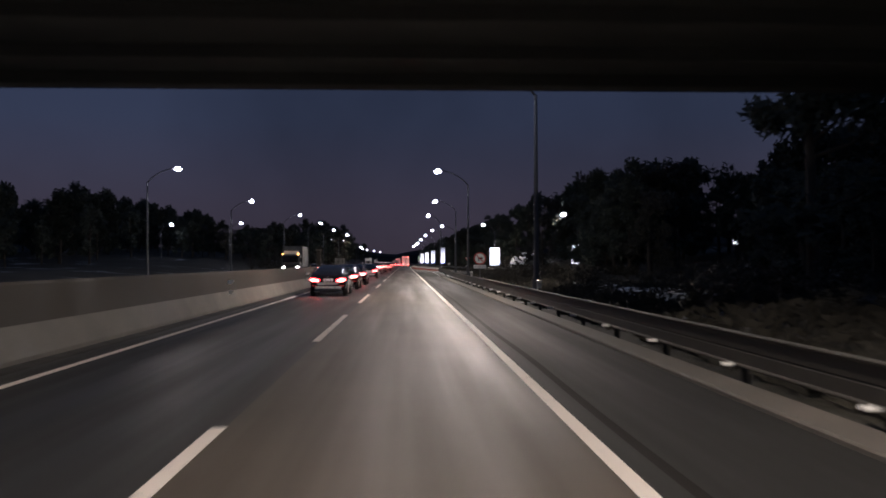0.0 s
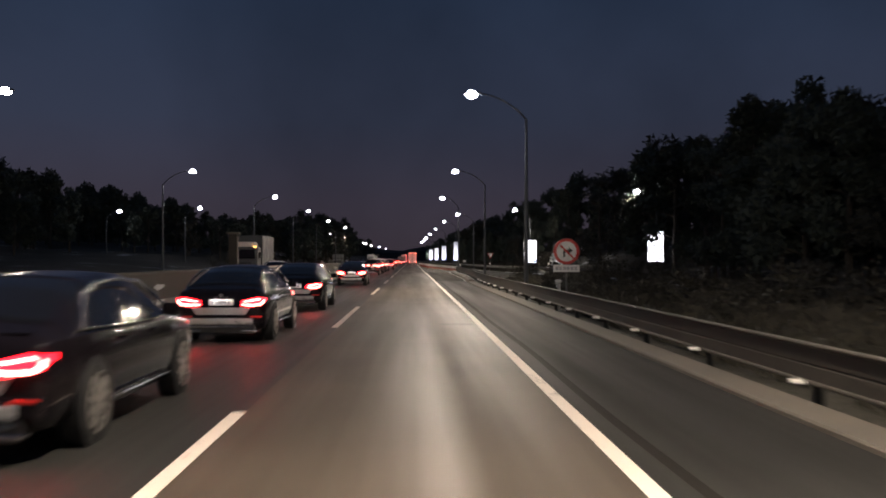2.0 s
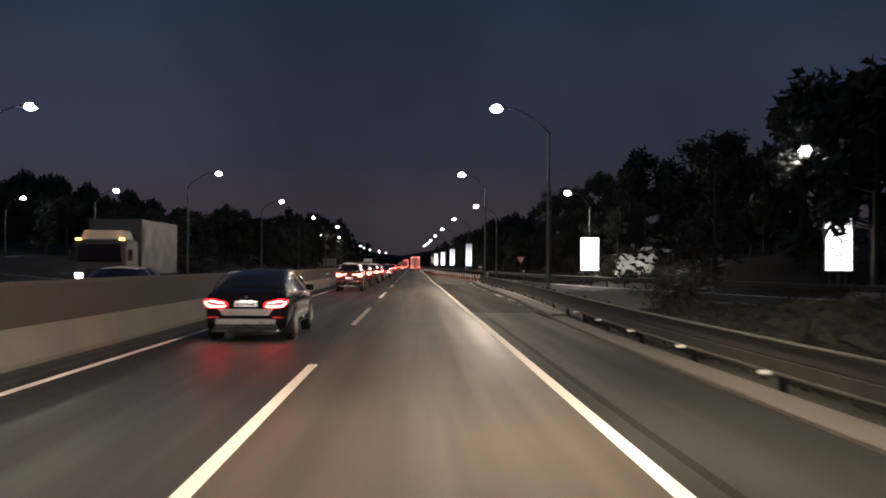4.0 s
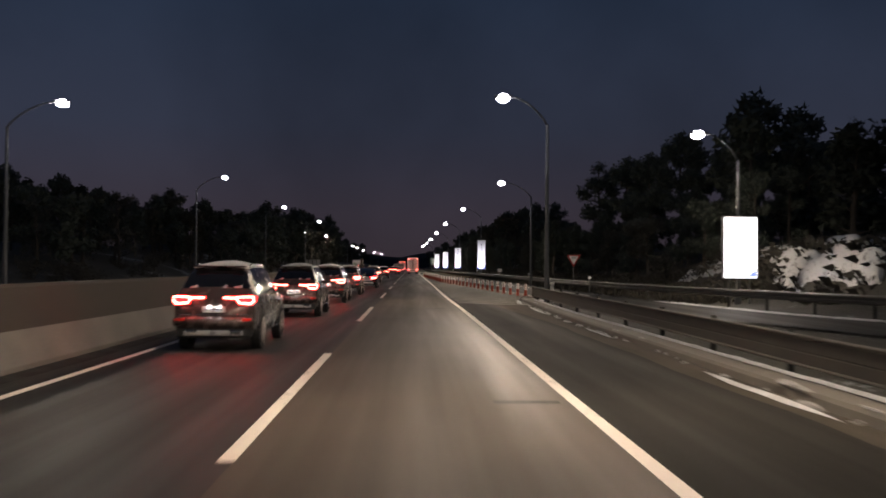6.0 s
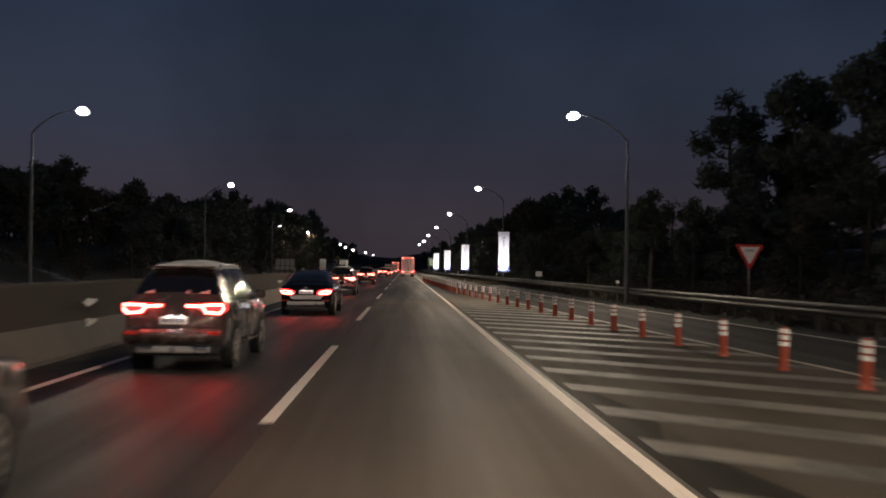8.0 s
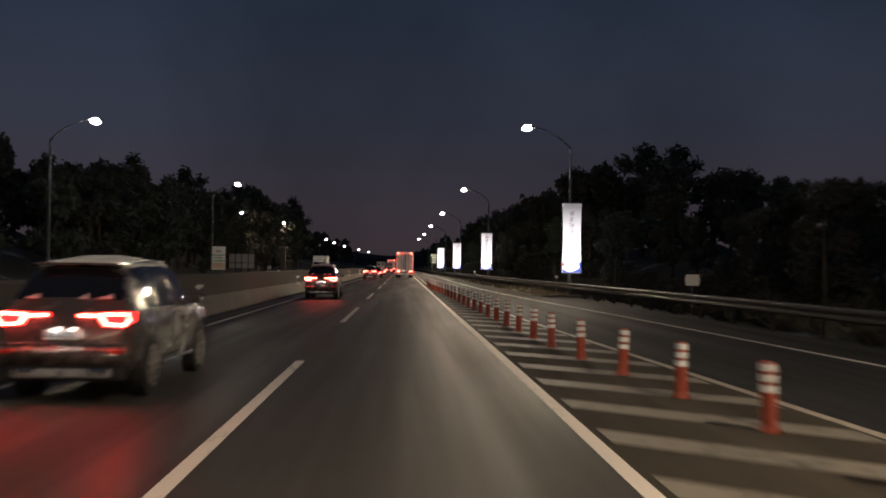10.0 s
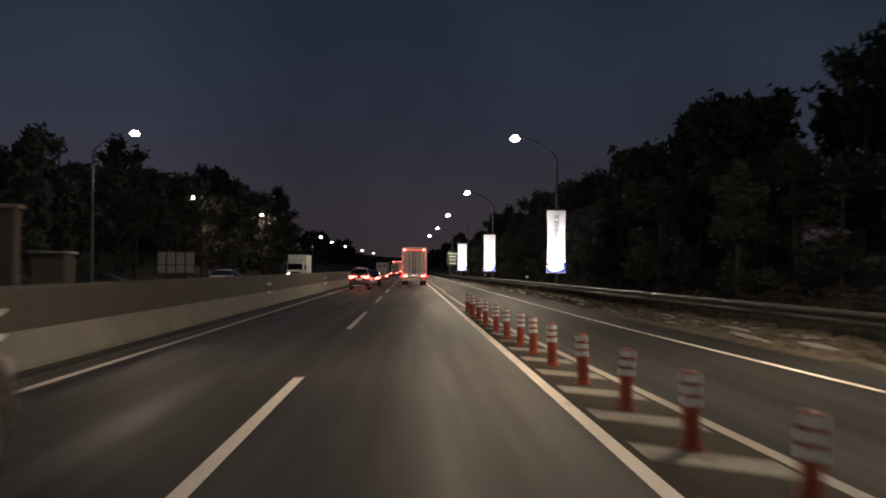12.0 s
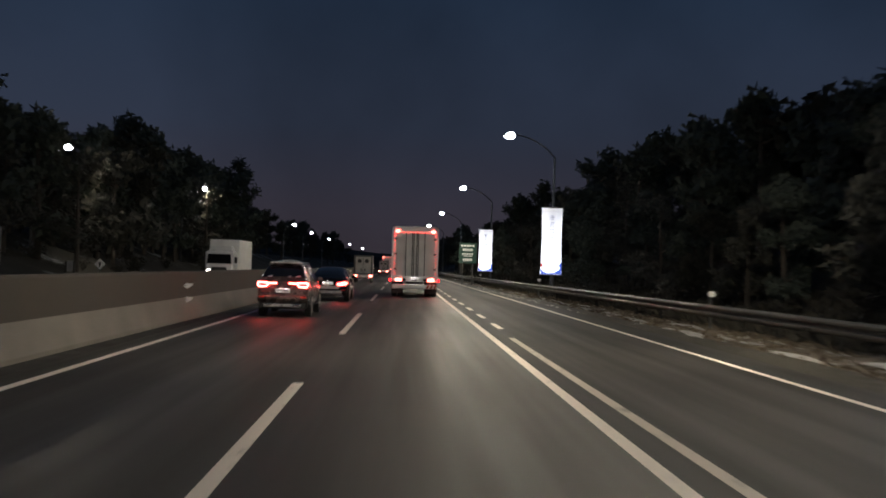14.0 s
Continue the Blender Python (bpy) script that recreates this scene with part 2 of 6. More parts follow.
M = {
    "asphalt": asphalt("asphalt_main", (0.042, 0.0375, 0.032), 0.56),
    "asphalt_tan": asphalt("asphalt_relaid_lane", (0.076, 0.060, 0.044), 0.58),
    "asphalt_left": asphalt("asphalt_left_lane", (0.029, 0.028, 0.026), 0.56),
    "asphalt_shoulder": asphalt("asphalt_shoulder", (0.028, 0.027, 0.0245), 0.70, 0.2),
    "asphalt_black": asphalt("asphalt_black", (0.019, 0.017, 0.0138), 0.75, 0.1),
    "asphalt_dark": asphalt("asphalt_opposite", (0.045, 0.045, 0.045), 0.6),
    "gutter": surface("gutter_grit", (0.03, 0.029, 0.026), 0.75, vary=0.5, scale=1.5, fine=40),
    "paint": worn_paint("road_paint", (0.82, 0.74, 0.65), 0.84, 6.0),
    "paint_faint": worn_paint("faded_road_paint", (0.17, 0.16, 0.135), 0.70, 1.6),
    "strip_red": glow("glowing_red_strip", (1.0, 0.085, 0.07), 3.2, (0.5, 0.05, 0.04)),
    "snow_bank": worn_paint("patchy_bank_snow", (0.62, 0.62, 0.62), 0.79, 5.5),
    "snow_broken": worn_paint("broken_snow", (0.56, 0.56, 0.56), 0.79, 1.3),
    "paint_hatch": worn_paint("rubbed_hatch_paint", (0.25, 0.222, 0.178), 0.76, 3.2),
    "asphalt_dusty": asphalt("dusty_gore_asphalt", (0.062, 0.052, 0.040), 0.85, 0.12),
    "paint_worn": worn_paint("worn_road_paint", (0.46, 0.40, 0.33), 0.80, 3.0),
    "concrete_dark": surface("dark_barrier_concrete", (0.054, 0.046, 0.038), 0.9, vary=0.45, scale=0.9, fine=25, bump=0.3),
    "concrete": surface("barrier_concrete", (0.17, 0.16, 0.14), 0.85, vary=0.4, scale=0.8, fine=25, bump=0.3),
    "curb": surface("curb_concrete", (0.145, 0.128, 0.105), 0.8, vary=0.35, scale=1.2, fine=30, bump=0.3),
    "deck": surface("bridge_concrete", (0.13, 0.135, 0.13), 0.85, vary=0.3, scale=0.5, fine=20),
    "rail_brown": surface("weathered_rail_steel", (0.10, 0.09, 0.075), 0.8, metal=0.05, vary=0.4, scale=1.2, fine=30, bump=0.05),
    "post_dark": surface("dark_post_steel", (0.06, 0.057, 0.05), 0.75, metal=0.2, vary=0.4, scale=2, fine=30, bump=0.05),
    "twig": leaf_material("dark_twigs", (0.018, 0.017, 0.012), (0.05, 0.046, 0.032)),
    "litter": leaf_material("dead_grass", (0.022, 0.020, 0.015), (0.060, 0.053, 0.038)),
    "litter_brown": leaf_material("brown_dead_grass", (0.060, 0.045, 0.030), (0.19, 0.15, 0.10)),
    "soil": surface("littered_soil", (0.105, 0.082, 0.058), 0.95, vary=0.7, scale=1.6, fine=22, bump=0.8),
    "snow_dirty": surface("dirty_snow", (0.34, 0.33, 0.31), 0.9, vary=0.5, scale=5, fine=30, bump=0.6),
    "plate_print": surface("pale_grey_print", (0.45, 0.45, 0.46), 0.5, vary=0.1, bump=0.0),
    "steel": surface("galvanised_steel", (0.085, 0.083, 0.075), 0.6, metal=0.35, vary=0.3, scale=2, fine=30, bump=0.05),
    "steel_dull": surface("weathered_steel", (0.17, 0.17, 0.165), 0.55, metal=0.6, vary=0.35, scale=1.5, fine=20, bump=0.05),
    "pole": surface("pole_grey_steel", (0.11, 0.115, 0.12), 0.65, metal=0.1, vary=0.25, scale=1.0, fine=25, bump=0.05),
    "lens": glow("lamp_lens", (0.92, 0.96, 1.0), 50.0),
    "ground": ground_material(),
    "snow": surface("old_snow", (0.5, 0.5, 0.5), 0.85, vary=0.3, scale=3, fine=25, bump=0.5),
    "bark": surface("bark", (0.06, 0.05, 0.04), 0.9, vary=0.4, scale=6, fine=40, bump=0.6),
    "leaf_pine": leaf_material("pine_needles", (0.035, 0.046, 0.038), (0.075, 0.09, 0.068)),
    "leaf_dry": leaf_material("dry_oak_leaves", (0.034, 0.035, 0.028), (0.062, 0.06, 0.045)),
    "orange": surface("orange_polymer", (0.36, 0.066, 0.036), 0.5, vary=0.3, scale=6, fine=60, bump=0.05),
    "reflect_white": surface("white_reflective_tape", (0.82, 0.82, 0.80), 0.3, vary=0.1, scale=8, fine=80, bump=0.02),
    "reflect_red": surface("red_reflective_tape", (0.65, 0.04, 0.03), 0.3, vary=0.1, scale=8, fine=80, bump=0.02),
    "reflector": surface("glass_bead_reflector", (0.92, 0.90, 0.85), 0.15, vary=0.05, bump=0.0, coat=1.0),
    "sign_white": surface("sign_sheeting_white", (0.82, 0.80, 0.78), 0.35, vary=0.08, bump=0.0),
    "sign_red": surface("sign_sheeting_red", (0.55, 0.035, 0.03), 0.35, vary=0.1, bump=0.0),
    "sign_beige": surface("sign_sheeting_beige", (0.62, 0.44, 0.33), 0.4, vary=0.08, bump=0.0),
    "sign_pale_green": surface("sign_sheeting_pale_green", (0.20, 0.42, 0.28), 0.4, vary=0.1, bump=0.0),
    "sign_green": surface("sign_sheeting_green", (0.012, 0.05, 0.035), 0.4, vary=0.1, bump=0.0),
    "sign_black": surface("sign_black", (0.015, 0.015, 0.015), 0.4, vary=0.1, bump=0.0),
    # blue and red banner prints, their light put in as emission
    "sign_blue": glow("glowing_blue_print", (0.10, 0.20, 0.85), 0.55, (0.04, 0.09, 0.45)),
    "print_red": glow("glowing_red_print", (0.9, 0.12, 0.10), 0.5, (0.5, 0.05, 0.04)),
    "ink": surface("grey_blue_ink", (0.05, 0.055, 0.09), 0.6, vary=0.1, bump=0.0),
    "grey_panel": surface("weathered_panel", (0.38, 0.38, 0.36), 0.7, vary=0.25, scale=1.5, fine=20),
    "rubber": surface("tyre_rubber", (0.018, 0.018, 0.018), 0.8, vary=0.2, bump=0.1),
    "silver_trim": surface("silver_bumper_paint", (0.46, 0.46, 0.47), 0.3, metal=0.45, vary=0.08, bump=0.0, coat=0.3, vary_rough=0.05),
    "rim": surface("alloy_rim", (0.50, 0.47, 0.44), 0.3, metal=0.8, vary=0.15, bump=0.0),
    "black_plastic": surface("black_plastic", (0.014, 0.014, 0.015), 0.5, vary=0.2, bump=0.05),
    "chrome": surface("chrome_trim", (0.75, 0.75, 0.75), 0.15, metal=1.0, vary=0.05, bump=0.0, vary_rough=0.05),
    "car_black": surface("dark_red_black_paint", (0.008, 0.006, 0.008), 0.13, metal=0.0, vary=0.1, bump=0.0, coat=0.35, spec=0.2, vary_rough=0.04),
    "car_grey": surface("brown_grey_metallic_paint", (0.105, 0.083, 0.078), 0.26, metal=0.45, vary=0.15, bump=0.0, coat=0.5, vary_rough=0.06),
    "car_white": surface("white_paint", (0.72, 0.72, 0.72), 0.3, vary=0.06, bump=0.0, coat=0.8, vary_rough=0.05),
    "glass": glass("tinted_glass", (0.008, 0.008, 0.010)),
    "tail": glow("tail_light", (1.0, 0.006, 0.009), 7.0, (0.5, 0.02, 0.02)),
    "tail_core": glow("tail_light_core", (1.0, 0.10, 0.075), 28.0, (0.5, 0.1, 0.05)),
    "tail_dim": glow("tail_light_dim", (1.0, 0.012, 0.012), 5.0, (0.4, 0.02, 0.02)),
    "amber": glow("amber_light", (1.0, 0.45, 0.1), 6.0, (0.6, 0.3, 0.05)),
    "headlight": glow("headlight", (1.0, 0.93, 0.8), 25.0),
    "plate_lamp": glow("plate_lamp", (1.0, 0.97, 0.92), 60.0),
    "plate": surface("licence_plate", (0.80, 0.80, 0.78), 0.4, vary=0.05, bump=0.0),
    "van_white": surface("cargo_box_white", (0.80, 0.79, 0.77), 0.5, vary=0.15, scale=1.5, fine=20, bump=0.05),
    "frame_white": surface("white_enamel_frame", (0.86, 0.84, 0.82), 0.35, vary=0.05, bump=0.0),
    "van_door": surface("cargo_door_grey", (0.72, 0.70, 0.68), 0.5, vary=0.2, scale=1.2, fine=20, bump=0.05),
    "van_dark": surface("cargo_box_dark", (0.05, 0.055, 0.06), 0.5, vary=0.2, scale=1.2, fine=20, bump=0.05),
    "lightbox": glow("backlit_panel", (0.92, 0.96, 1.0), 2.4, (0.8, 0.8, 0.8)),
    "panel_grey": glow("backlit_grey_print", (0.75, 0.80, 0.86), 0.4, (0.4, 0.4, 0.4)),
    "panel_blue": glow("backlit_panel_blue", (0.25, 0.35, 0.9), 1.0, (0.1, 0.15, 0.5)),
    "hill": surface("far_woods", (0.012, 0.014, 0.012), 0.95, vary=0.5, scale=0.15, fine=1.5, bump=0.0),
}


def banner_material():
    """White banner cloth; light from its foot is put in as emission fading upwards."""
    m, t, b = nodes_of("glowing_banner")
    tc = t.nodes.new("ShaderNodeTexCoord")
    sep = t.nodes.new("ShaderNodeSeparateXYZ")
    t.links.new(tc.outputs["Object"], sep.inputs[0])
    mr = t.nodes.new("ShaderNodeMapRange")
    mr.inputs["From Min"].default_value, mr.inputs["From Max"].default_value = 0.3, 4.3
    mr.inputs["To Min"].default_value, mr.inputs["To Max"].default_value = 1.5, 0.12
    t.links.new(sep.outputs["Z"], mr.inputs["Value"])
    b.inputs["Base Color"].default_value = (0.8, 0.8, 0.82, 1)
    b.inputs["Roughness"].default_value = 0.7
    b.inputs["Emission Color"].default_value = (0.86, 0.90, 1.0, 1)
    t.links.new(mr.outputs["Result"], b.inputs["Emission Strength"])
    return m


M["banner"] = banner_material()
# ---------------- building helpers ----------------
def part(name, bm, material, parent=None, label="", smooth=False):
    """Links a bmesh as one mesh object under a thing or a part."""
    me = bpy.data.meshes.new(name)
    bmesh.ops.recalc_face_normals(bm, faces=bm.faces)
    if smooth:
        for f in bm.faces:
            f.smooth = True
    bm.to_mesh(me)
    bm.free()
    me.materials.append(material)
    ob = new(name, me)
    ob.parent = parent
    if label:
        tagged(ob, label)
    return ob


def thing(name, label, category, group="", kind="", m=None):
    ob = new(name)
    ob.empty_display_size = 0.2
    if m is not None:
        ob.matrix_basis = m
    return tagged(ob, label, category, group, kind)


def box(bm, x0, x1, y0, y1, z0, z1, bevel=0.0):
    made = bmesh.ops.create_cube(bm, size=1.0, matrix=Matrix.Translation(((x0 + x1) / 2, (y0 + y1) / 2, (z0 + z1) / 2)) @ Matrix.Diagonal((x1 - x0, y1 - y0, z1 - z0, 1)))
    if bevel:
        edges = list({e for v in made["verts"] for e in v.link_edges})
        bmesh.ops.bevel(bm, geom=edges, offset=bevel, segments=2, affect="EDGES", profile=0.5)
    return bm


def tube(bm, points, radii, n=10, caps=True):
    """A tube through points with one radius each."""
    rings = []
    pts = [Vector(p) for p in points]
    for i, p in enumerate(pts):
        d = (pts[min(i + 1, len(pts) - 1)] - pts[max(i - 1, 0)]).normalized()
        a = d.orthogonal().normalized() if abs(d.z) < 0.99 else Vector((1, 0, 0))
        if i and abs(d.dot(last_a)) < 0.99:
            a = (last_a - d * d.dot(last_a)).normalized()
        last_a = a
        b = d.cross(a)
        rings.append([bm.verts.new(p + radii[i] * (math.cos(2 * math.pi * k / n) * a + math.sin(2 * math.pi * k / n) * b)) for k in range(n)])
    for r, s in zip(rings, rings[1:]):
        for k in range(n):
            bm.faces.new((r[k], r[(k + 1) % n], s[(k + 1) % n], s[k]))
    if caps:
        bm.faces.new(rings[0][::-1])
        bm.faces.new(rings[-1])
    return bm


def extrude_path(bm, path, profile, closed=True):
    """Sweeps a profile of (sideways, up) along a path of (x, y, z) on the ground."""
    rings = []
    pts = [Vector(p) for p in path]
    for i, p in enumerate(pts):
        d = pts[min(i + 1, len(pts) - 1)] - pts[max(i - 1, 0)]
        d.z = 0
        d.normalize()
        side = Vector((d.y, -d.x, 0))
        rings.append([bm.verts.new(p + side * u + Vector((0, 0, w))) for u, w in profile])
    n = len(profile)
    for r, s in zip(rings, rings[1:]):
        for k in range(n if closed else n - 1):
            bm.faces.new((r[k], r[(k + 1) % n], s[(k + 1) % n], s[k]))
    if closed:
        bm.faces.new(rings[0][::-1])
        bm.faces.new(rings[-1])
    return bm


def plate(bm, outline, y0, y1):
    """A flat plate with an outline of (x, z), from y0 to y1."""
    a = [bm.verts.new((x, y0, z)) for x, z in outline]
    b = [bm.verts.new((x, y1, z)) for x, z in outline]
    bm.faces.new(a)
    bm.faces.new(b[::-1])
    for k in range(len(a)):
        bm.faces.new((a[k], b[k], b[(k + 1) % len(a)], a[(k + 1) % len(a)]))
    return bm


def disc_outline(cx, cz, r, n=32):
    return [(cx + r * math.cos(2 * math.pi * k / n), cz + r * math.sin(2 * math.pi * k / n)) for k in range(n)]


def lerp_path(points, y):
    ys = [p[1] for p in points]
    return float(np.interp(y, ys, [p[0] for p in points]))


def dense(points, step=2.0):
    """Points (x, y) along a smooth run of stations, every step metres of y."""
    ys = np.array([p[1] for p in points], float)
    xs = np.array([p[0] for p in points], float)
    y = np.arange(ys[0], ys[-1] + 0.01, step)
    x = np.interp(y, ys, xs)
    k = max(1, int(6 / step))
    pad = np.concatenate([np.full(k, x[0]), x, np.full(k, x[-1])])
    x = np.convolve(pad, np.ones(2 * k + 1) / (2 * k + 1), "valid")
    return list(zip(x.tolist(), y.tolist()))


def new_bm():
    return bmesh.new()


# ---------------- plan ----------------
EDGE_R, EDGE_L = 3.55, -3.46          # solid lines beside the two lanes
EDGE_DRIFT = [(0.0, 142), (0.09, 153), (0.09, 165), (0.0, 190)]
RAMP_IN = [(28.0, 85), (21.5, 100), (15.5, 120), (10.6, 140), (9.3, 157.5)]
RAMP_OUT = [(33.0, 85), (26.5, 100), (20.5, 120), (15.0, 140), (13.0, 157.5)]
RAIL_OUT = [(34.5, 85), (28.0, 100), (22.0, 120), (16.3, 140), (14.0, 155), (13.0, 175), (12.6, 190), (12.2, 220),
            (11.5, 244), (10.9, 270), (10.3, 294), (9.6, 319), (8.8, 346), (8.2, 380), (7.7, 450), (7.5, 700), (7.5, 1200)]
RAIL_IN = [(6.5, -70), (6.5, 90), (7.1, 108), (7.55, 128), (7.6, 146), (7.9, 153.5)]
GORE_R = [(8.9, 158), (8.2, 165), (6.8, 190), (5.5, 216), (4.75, 240), (4.3, 255), (4.05, 266), (4.02, 291)]
POSTS = [(7.95, 156.2), (7.2, 168), (6.4, 182), (4.85, 204.5), (4.5, 222), (4.08, 243), (4.05, 246), (3.9, 251), (3.88, 262.5)]
RAMP_LINE = [(12.2, 160), (11.3, 180), (10.2, 200), (9.2, 221), (8.2, 236), (7.6, 255), (7.45, 280), (7.3, 320), (7.0, 380), (6.6, 450), (6.4, 700), (6.4, 1200)]


def ground_height(x, y):
    """Flat under the roads, rising to wooded banks on both sides."""
    out = lerp_path(RAIL_OUT, y) if y > 85 else 34.5 + (85 - y) * 0.45
    h = -0.07
    s = x - out - 1.5
    if s > 0:
        k = min(1.0, s / 11.0)
        h += 2.6 * k * k * (3 - 2 * k) + 0.05 * max(0, s - 11)
        if 134 < y < 170:       # a steeper bank beside the slip road
            w = math.cos((y - 152) / 36 * math.pi) ** 0.5
            k = min(1.0, max(0.0, (s - 2.0) / 3.6))
            h = max(h, -0.07 + 2.45 * w * k * k * (3 - 2 * k))
    if y < 150:
        inner = lerp_path(RAMP_IN, y) if y > 85 else 28 + (85 - y) * 0.45
        inner -= 2.5
        if 7.4 < x < inner:
            k = min(1.0, (x - 7.4) / 4) * min(1.0, (inner - x) / 4)
            h += 0.35 * k + 0.5 * k * noise.noise((x * 0.15, y * 0.15, 3.0))
    if x < -21:
        s = -21 - x
        k = min(1.0, s / 14)
        far = min(1.0, max(0.0, (y - 120) / 120))
        h += (0.8 + 2.6 * far) * k * k * (3 - 2 * k) + 0.03 * s * (0.3 + far)
    if y > 236 and lerp_path(RAMP_LINE, y) + 1.3 < x <= out + 1.5:
        h += 0.16 + 0.06 * noise.noise((x * 0.9, y * 0.5, 7.0))
    if h > 0.2:
        h += min(1.0, h * 0.6) * 0.6 * noise.noise((x * 0.12, y * 0.12, 0.5))
    return min(h, 14.0)


# ground: one sheet to the horizon
gx = sorted(set([-4000, -2500, -1500, -900, -600, -400, -300, -220, -160, -120] + list(range(-96, -20, 4)) + [-21, -16, -5, 5.5, 7.4]
                + [8 + 0.8 * i for i in range(12)] + [17.6 + 1.6 * i for i in range(27)] + [64, 72, 80, 96, 120, 160, 220, 300, 400, 600, 900, 1500, 2500, 4000]))
gy = sorted(set([-3000, -1500, -700, -350, -180, -110] + [-70 + 5 * i for i in range(112)] + [520, 560, 620, 700, 820, 1000, 1300, 1800, 2600, 3600, 4600]))
bm = new_bm()
grid = [[bm.verts.new((x, y, ground_height(x, y))) for x in gx] for y in gy]
for r, s in zip(grid, grid[1:]):
    for k in range(len(gx) - 1):
        bm.faces.new((r[k], r[k + 1], s[k + 1], s[k]))
ground = part("ground", bm, M["ground"], smooth=True)
tagged(ground, "dark winter verge with broken old snow beside the motorway", "ground", kind="structure")


def strip(name, rows, z, material, parent=None, label="", kind_label=None, cols=1):
    """A flat sheet between two edges, given as rows of (y, x_left, x_right)."""
    b = new_bm()
    vs = [[b.verts.new((xl + (xr - xl) * c / cols, y, z)) for c in range(cols + 1)] for y, xl, xr in rows]
    for r, s in zip(vs, vs[1:]):
        for c in range(cols):
            b.faces.new((r[c], r[c + 1], s[c + 1], s[c]))
    ob = part(name, b, material, parent)
    if label:
        tagged(ob, label, "road", kind="structure")
    return ob


ys = [-70 + 4 * i for i in range(57)] + [158] + [160 + 4 * i for i in range(110)] + [620, 700, 850, 1100, 1500]
ys = sorted(set(ys))
LANE_END, SEAM = 190.0, 0.06        # the right lane is relaid in paler asphalt up to here
road = strip("road", [(y, -4.9, 3.62) for y in sorted(set(ys + [LANE_END])) if y >= LANE_END], 0.0, M["asphalt"], label="two-lane grey asphalt motorway carriageway, worn and slightly shiny")
lane_ys = sorted(set(y for y in ys if y < LANE_END)) + [LANE_END]
strip("left_lane", [(y, -4.9, SEAM) for y in lane_ys], 0.0, M["asphalt_left"], road)
strip("right_lane", [(y, SEAM, 3.62) for y in lane_ys], 0.0, M["asphalt_tan"], road)
NARROW = [(5.8, 100), (6.5, 118), (6.5, 138), (6.9, 149), (7.2, 153), (9.25, 157.9)]
near_ys = sorted(set([y for y in ys if y < 101] + [101.0]))
strip("shoulder", [(y, 3.62, 5.8) for y in near_ys], 0.0, M["asphalt_shoulder"], label="dark asphalt hard shoulder beside the carriageway")
mid_ys = [101.0] + [y for y in ys if 101 < y < 157.5] + [157.5]
strip("shoulder", [(y, 3.62, lerp_path(NARROW, y) if y > 102 else 5.8) for y in mid_ys], 0.0, M["asphalt_black"], label="black asphalt of the shoulder before the gore")
strip("shoulder", [(157.5, 3.62, 9.25)] + [(y, 3.62, min(lerp_path(RAIL_OUT, y) - 0.55, lerp_path(RAMP_LINE, y) + 1.25 + max(0, 240 - y) * 0.1)) for y in ys if y >= 158], 0.0, M["asphalt_shoulder"],
      label="dark asphalt gore and merging lane beside the carriageway")
strip("ramp_road", [(y, lerp_path(RAMP_IN, y), lerp_path(RAMP_OUT, y)) for y in [85 + 2.5 * i for i in range(30)]], -0.01, M["asphalt_shoulder"],
      label="dark asphalt slip road joining the motorway")
strip("opposite_road", [(y, -16.6, -5.05) for y in ys], 0.0, M["asphalt_dark"], label="dark asphalt opposite carriageway behind the median barrier")
strip("gutter", [(y, -4.5, -3.98 + 0.12 * noise.noise((y * 0.2, 0, 0))) for y in ys], 0.004, M["gutter"], label="dark gritty gutter along the foot of the barrier")


# road markings
def line(name, stations, width, material, parent, z=0.005):
    b = new_bm()
    vs = []
    for x, y in stations:
        vs.append((b.verts.new((x - width / 2, y, z)), b.verts.new((x + width / 2, y, z))))
    for (a, c), (d, e) in zip(vs, vs[1:]):
        b.faces.new((a, c, e, d))
    return part(name, b, material, parent)


long_y = [y for y in ys]
line("edge_line", [(EDGE_L, y) for y in long_y], 0.15, M["paint"], road)
line("edge_line", [(EDGE_R - lerp_path(EDGE_DRIFT, y), y) for y in long_y], 0.16, M["paint"], road)
line("edge_line", [(x, y) for x, y in dense(GORE_R)], 0.15, M["paint_worn"], road)
line("edge_line", [(x, y) for x, y in dense(RAMP_LINE, 3.0)], 0.14, M["paint"], road)
line("edge_line", [(-5.9, y) for y in long_y], 0.15, M["paint"], road)
line("edge_line", [(-13.4, y) for y in long_y], 0.15, M["paint"], road)

DASH_SHIFT = {0: 0.0, 1: -0.4, 2: -1.9, 3: -0.05, 4: 0.8, 5: 0.3, 6: 0.4, 7: 0.3, 8: 0.7, 9: -0.3, 10: -0.05, 11: 0.5, 12: -0.4, 13: 0.4, 14: 0.3, 15: -1.0, 16: -0.1}
bm = new_bm()
dash_mesh = bpy.data.meshes.new("lane_dash")
box(bm, -0.075, 0.075, 0.0, 9.45, 0.002, 0.006)
bm.to_mesh(dash_mesh)
bm.free()
dash_mesh.materials.append(M["paint"])
for n in range(-3, 60):
    d = new("lane_dash", dash_mesh)
    d.parent = road
    d.location = (0, -4.158 + 19.668 * n + DASH_SHIFT.get(n, 0.0), 0)
    if n < 45:
        for x in (-9.6,):
            d = new("lane_dash", dash_mesh)
            d.parent = road
            d.location = (x, -10 + 19.668 * n, 0)
bm = new_bm()
short_mesh = bpy.data.meshes.new("merge_dash")
box(bm, -0.08, 0.08, 0.0, 2.4, 0.002, 0.006)
bm.to_mesh(short_mesh)
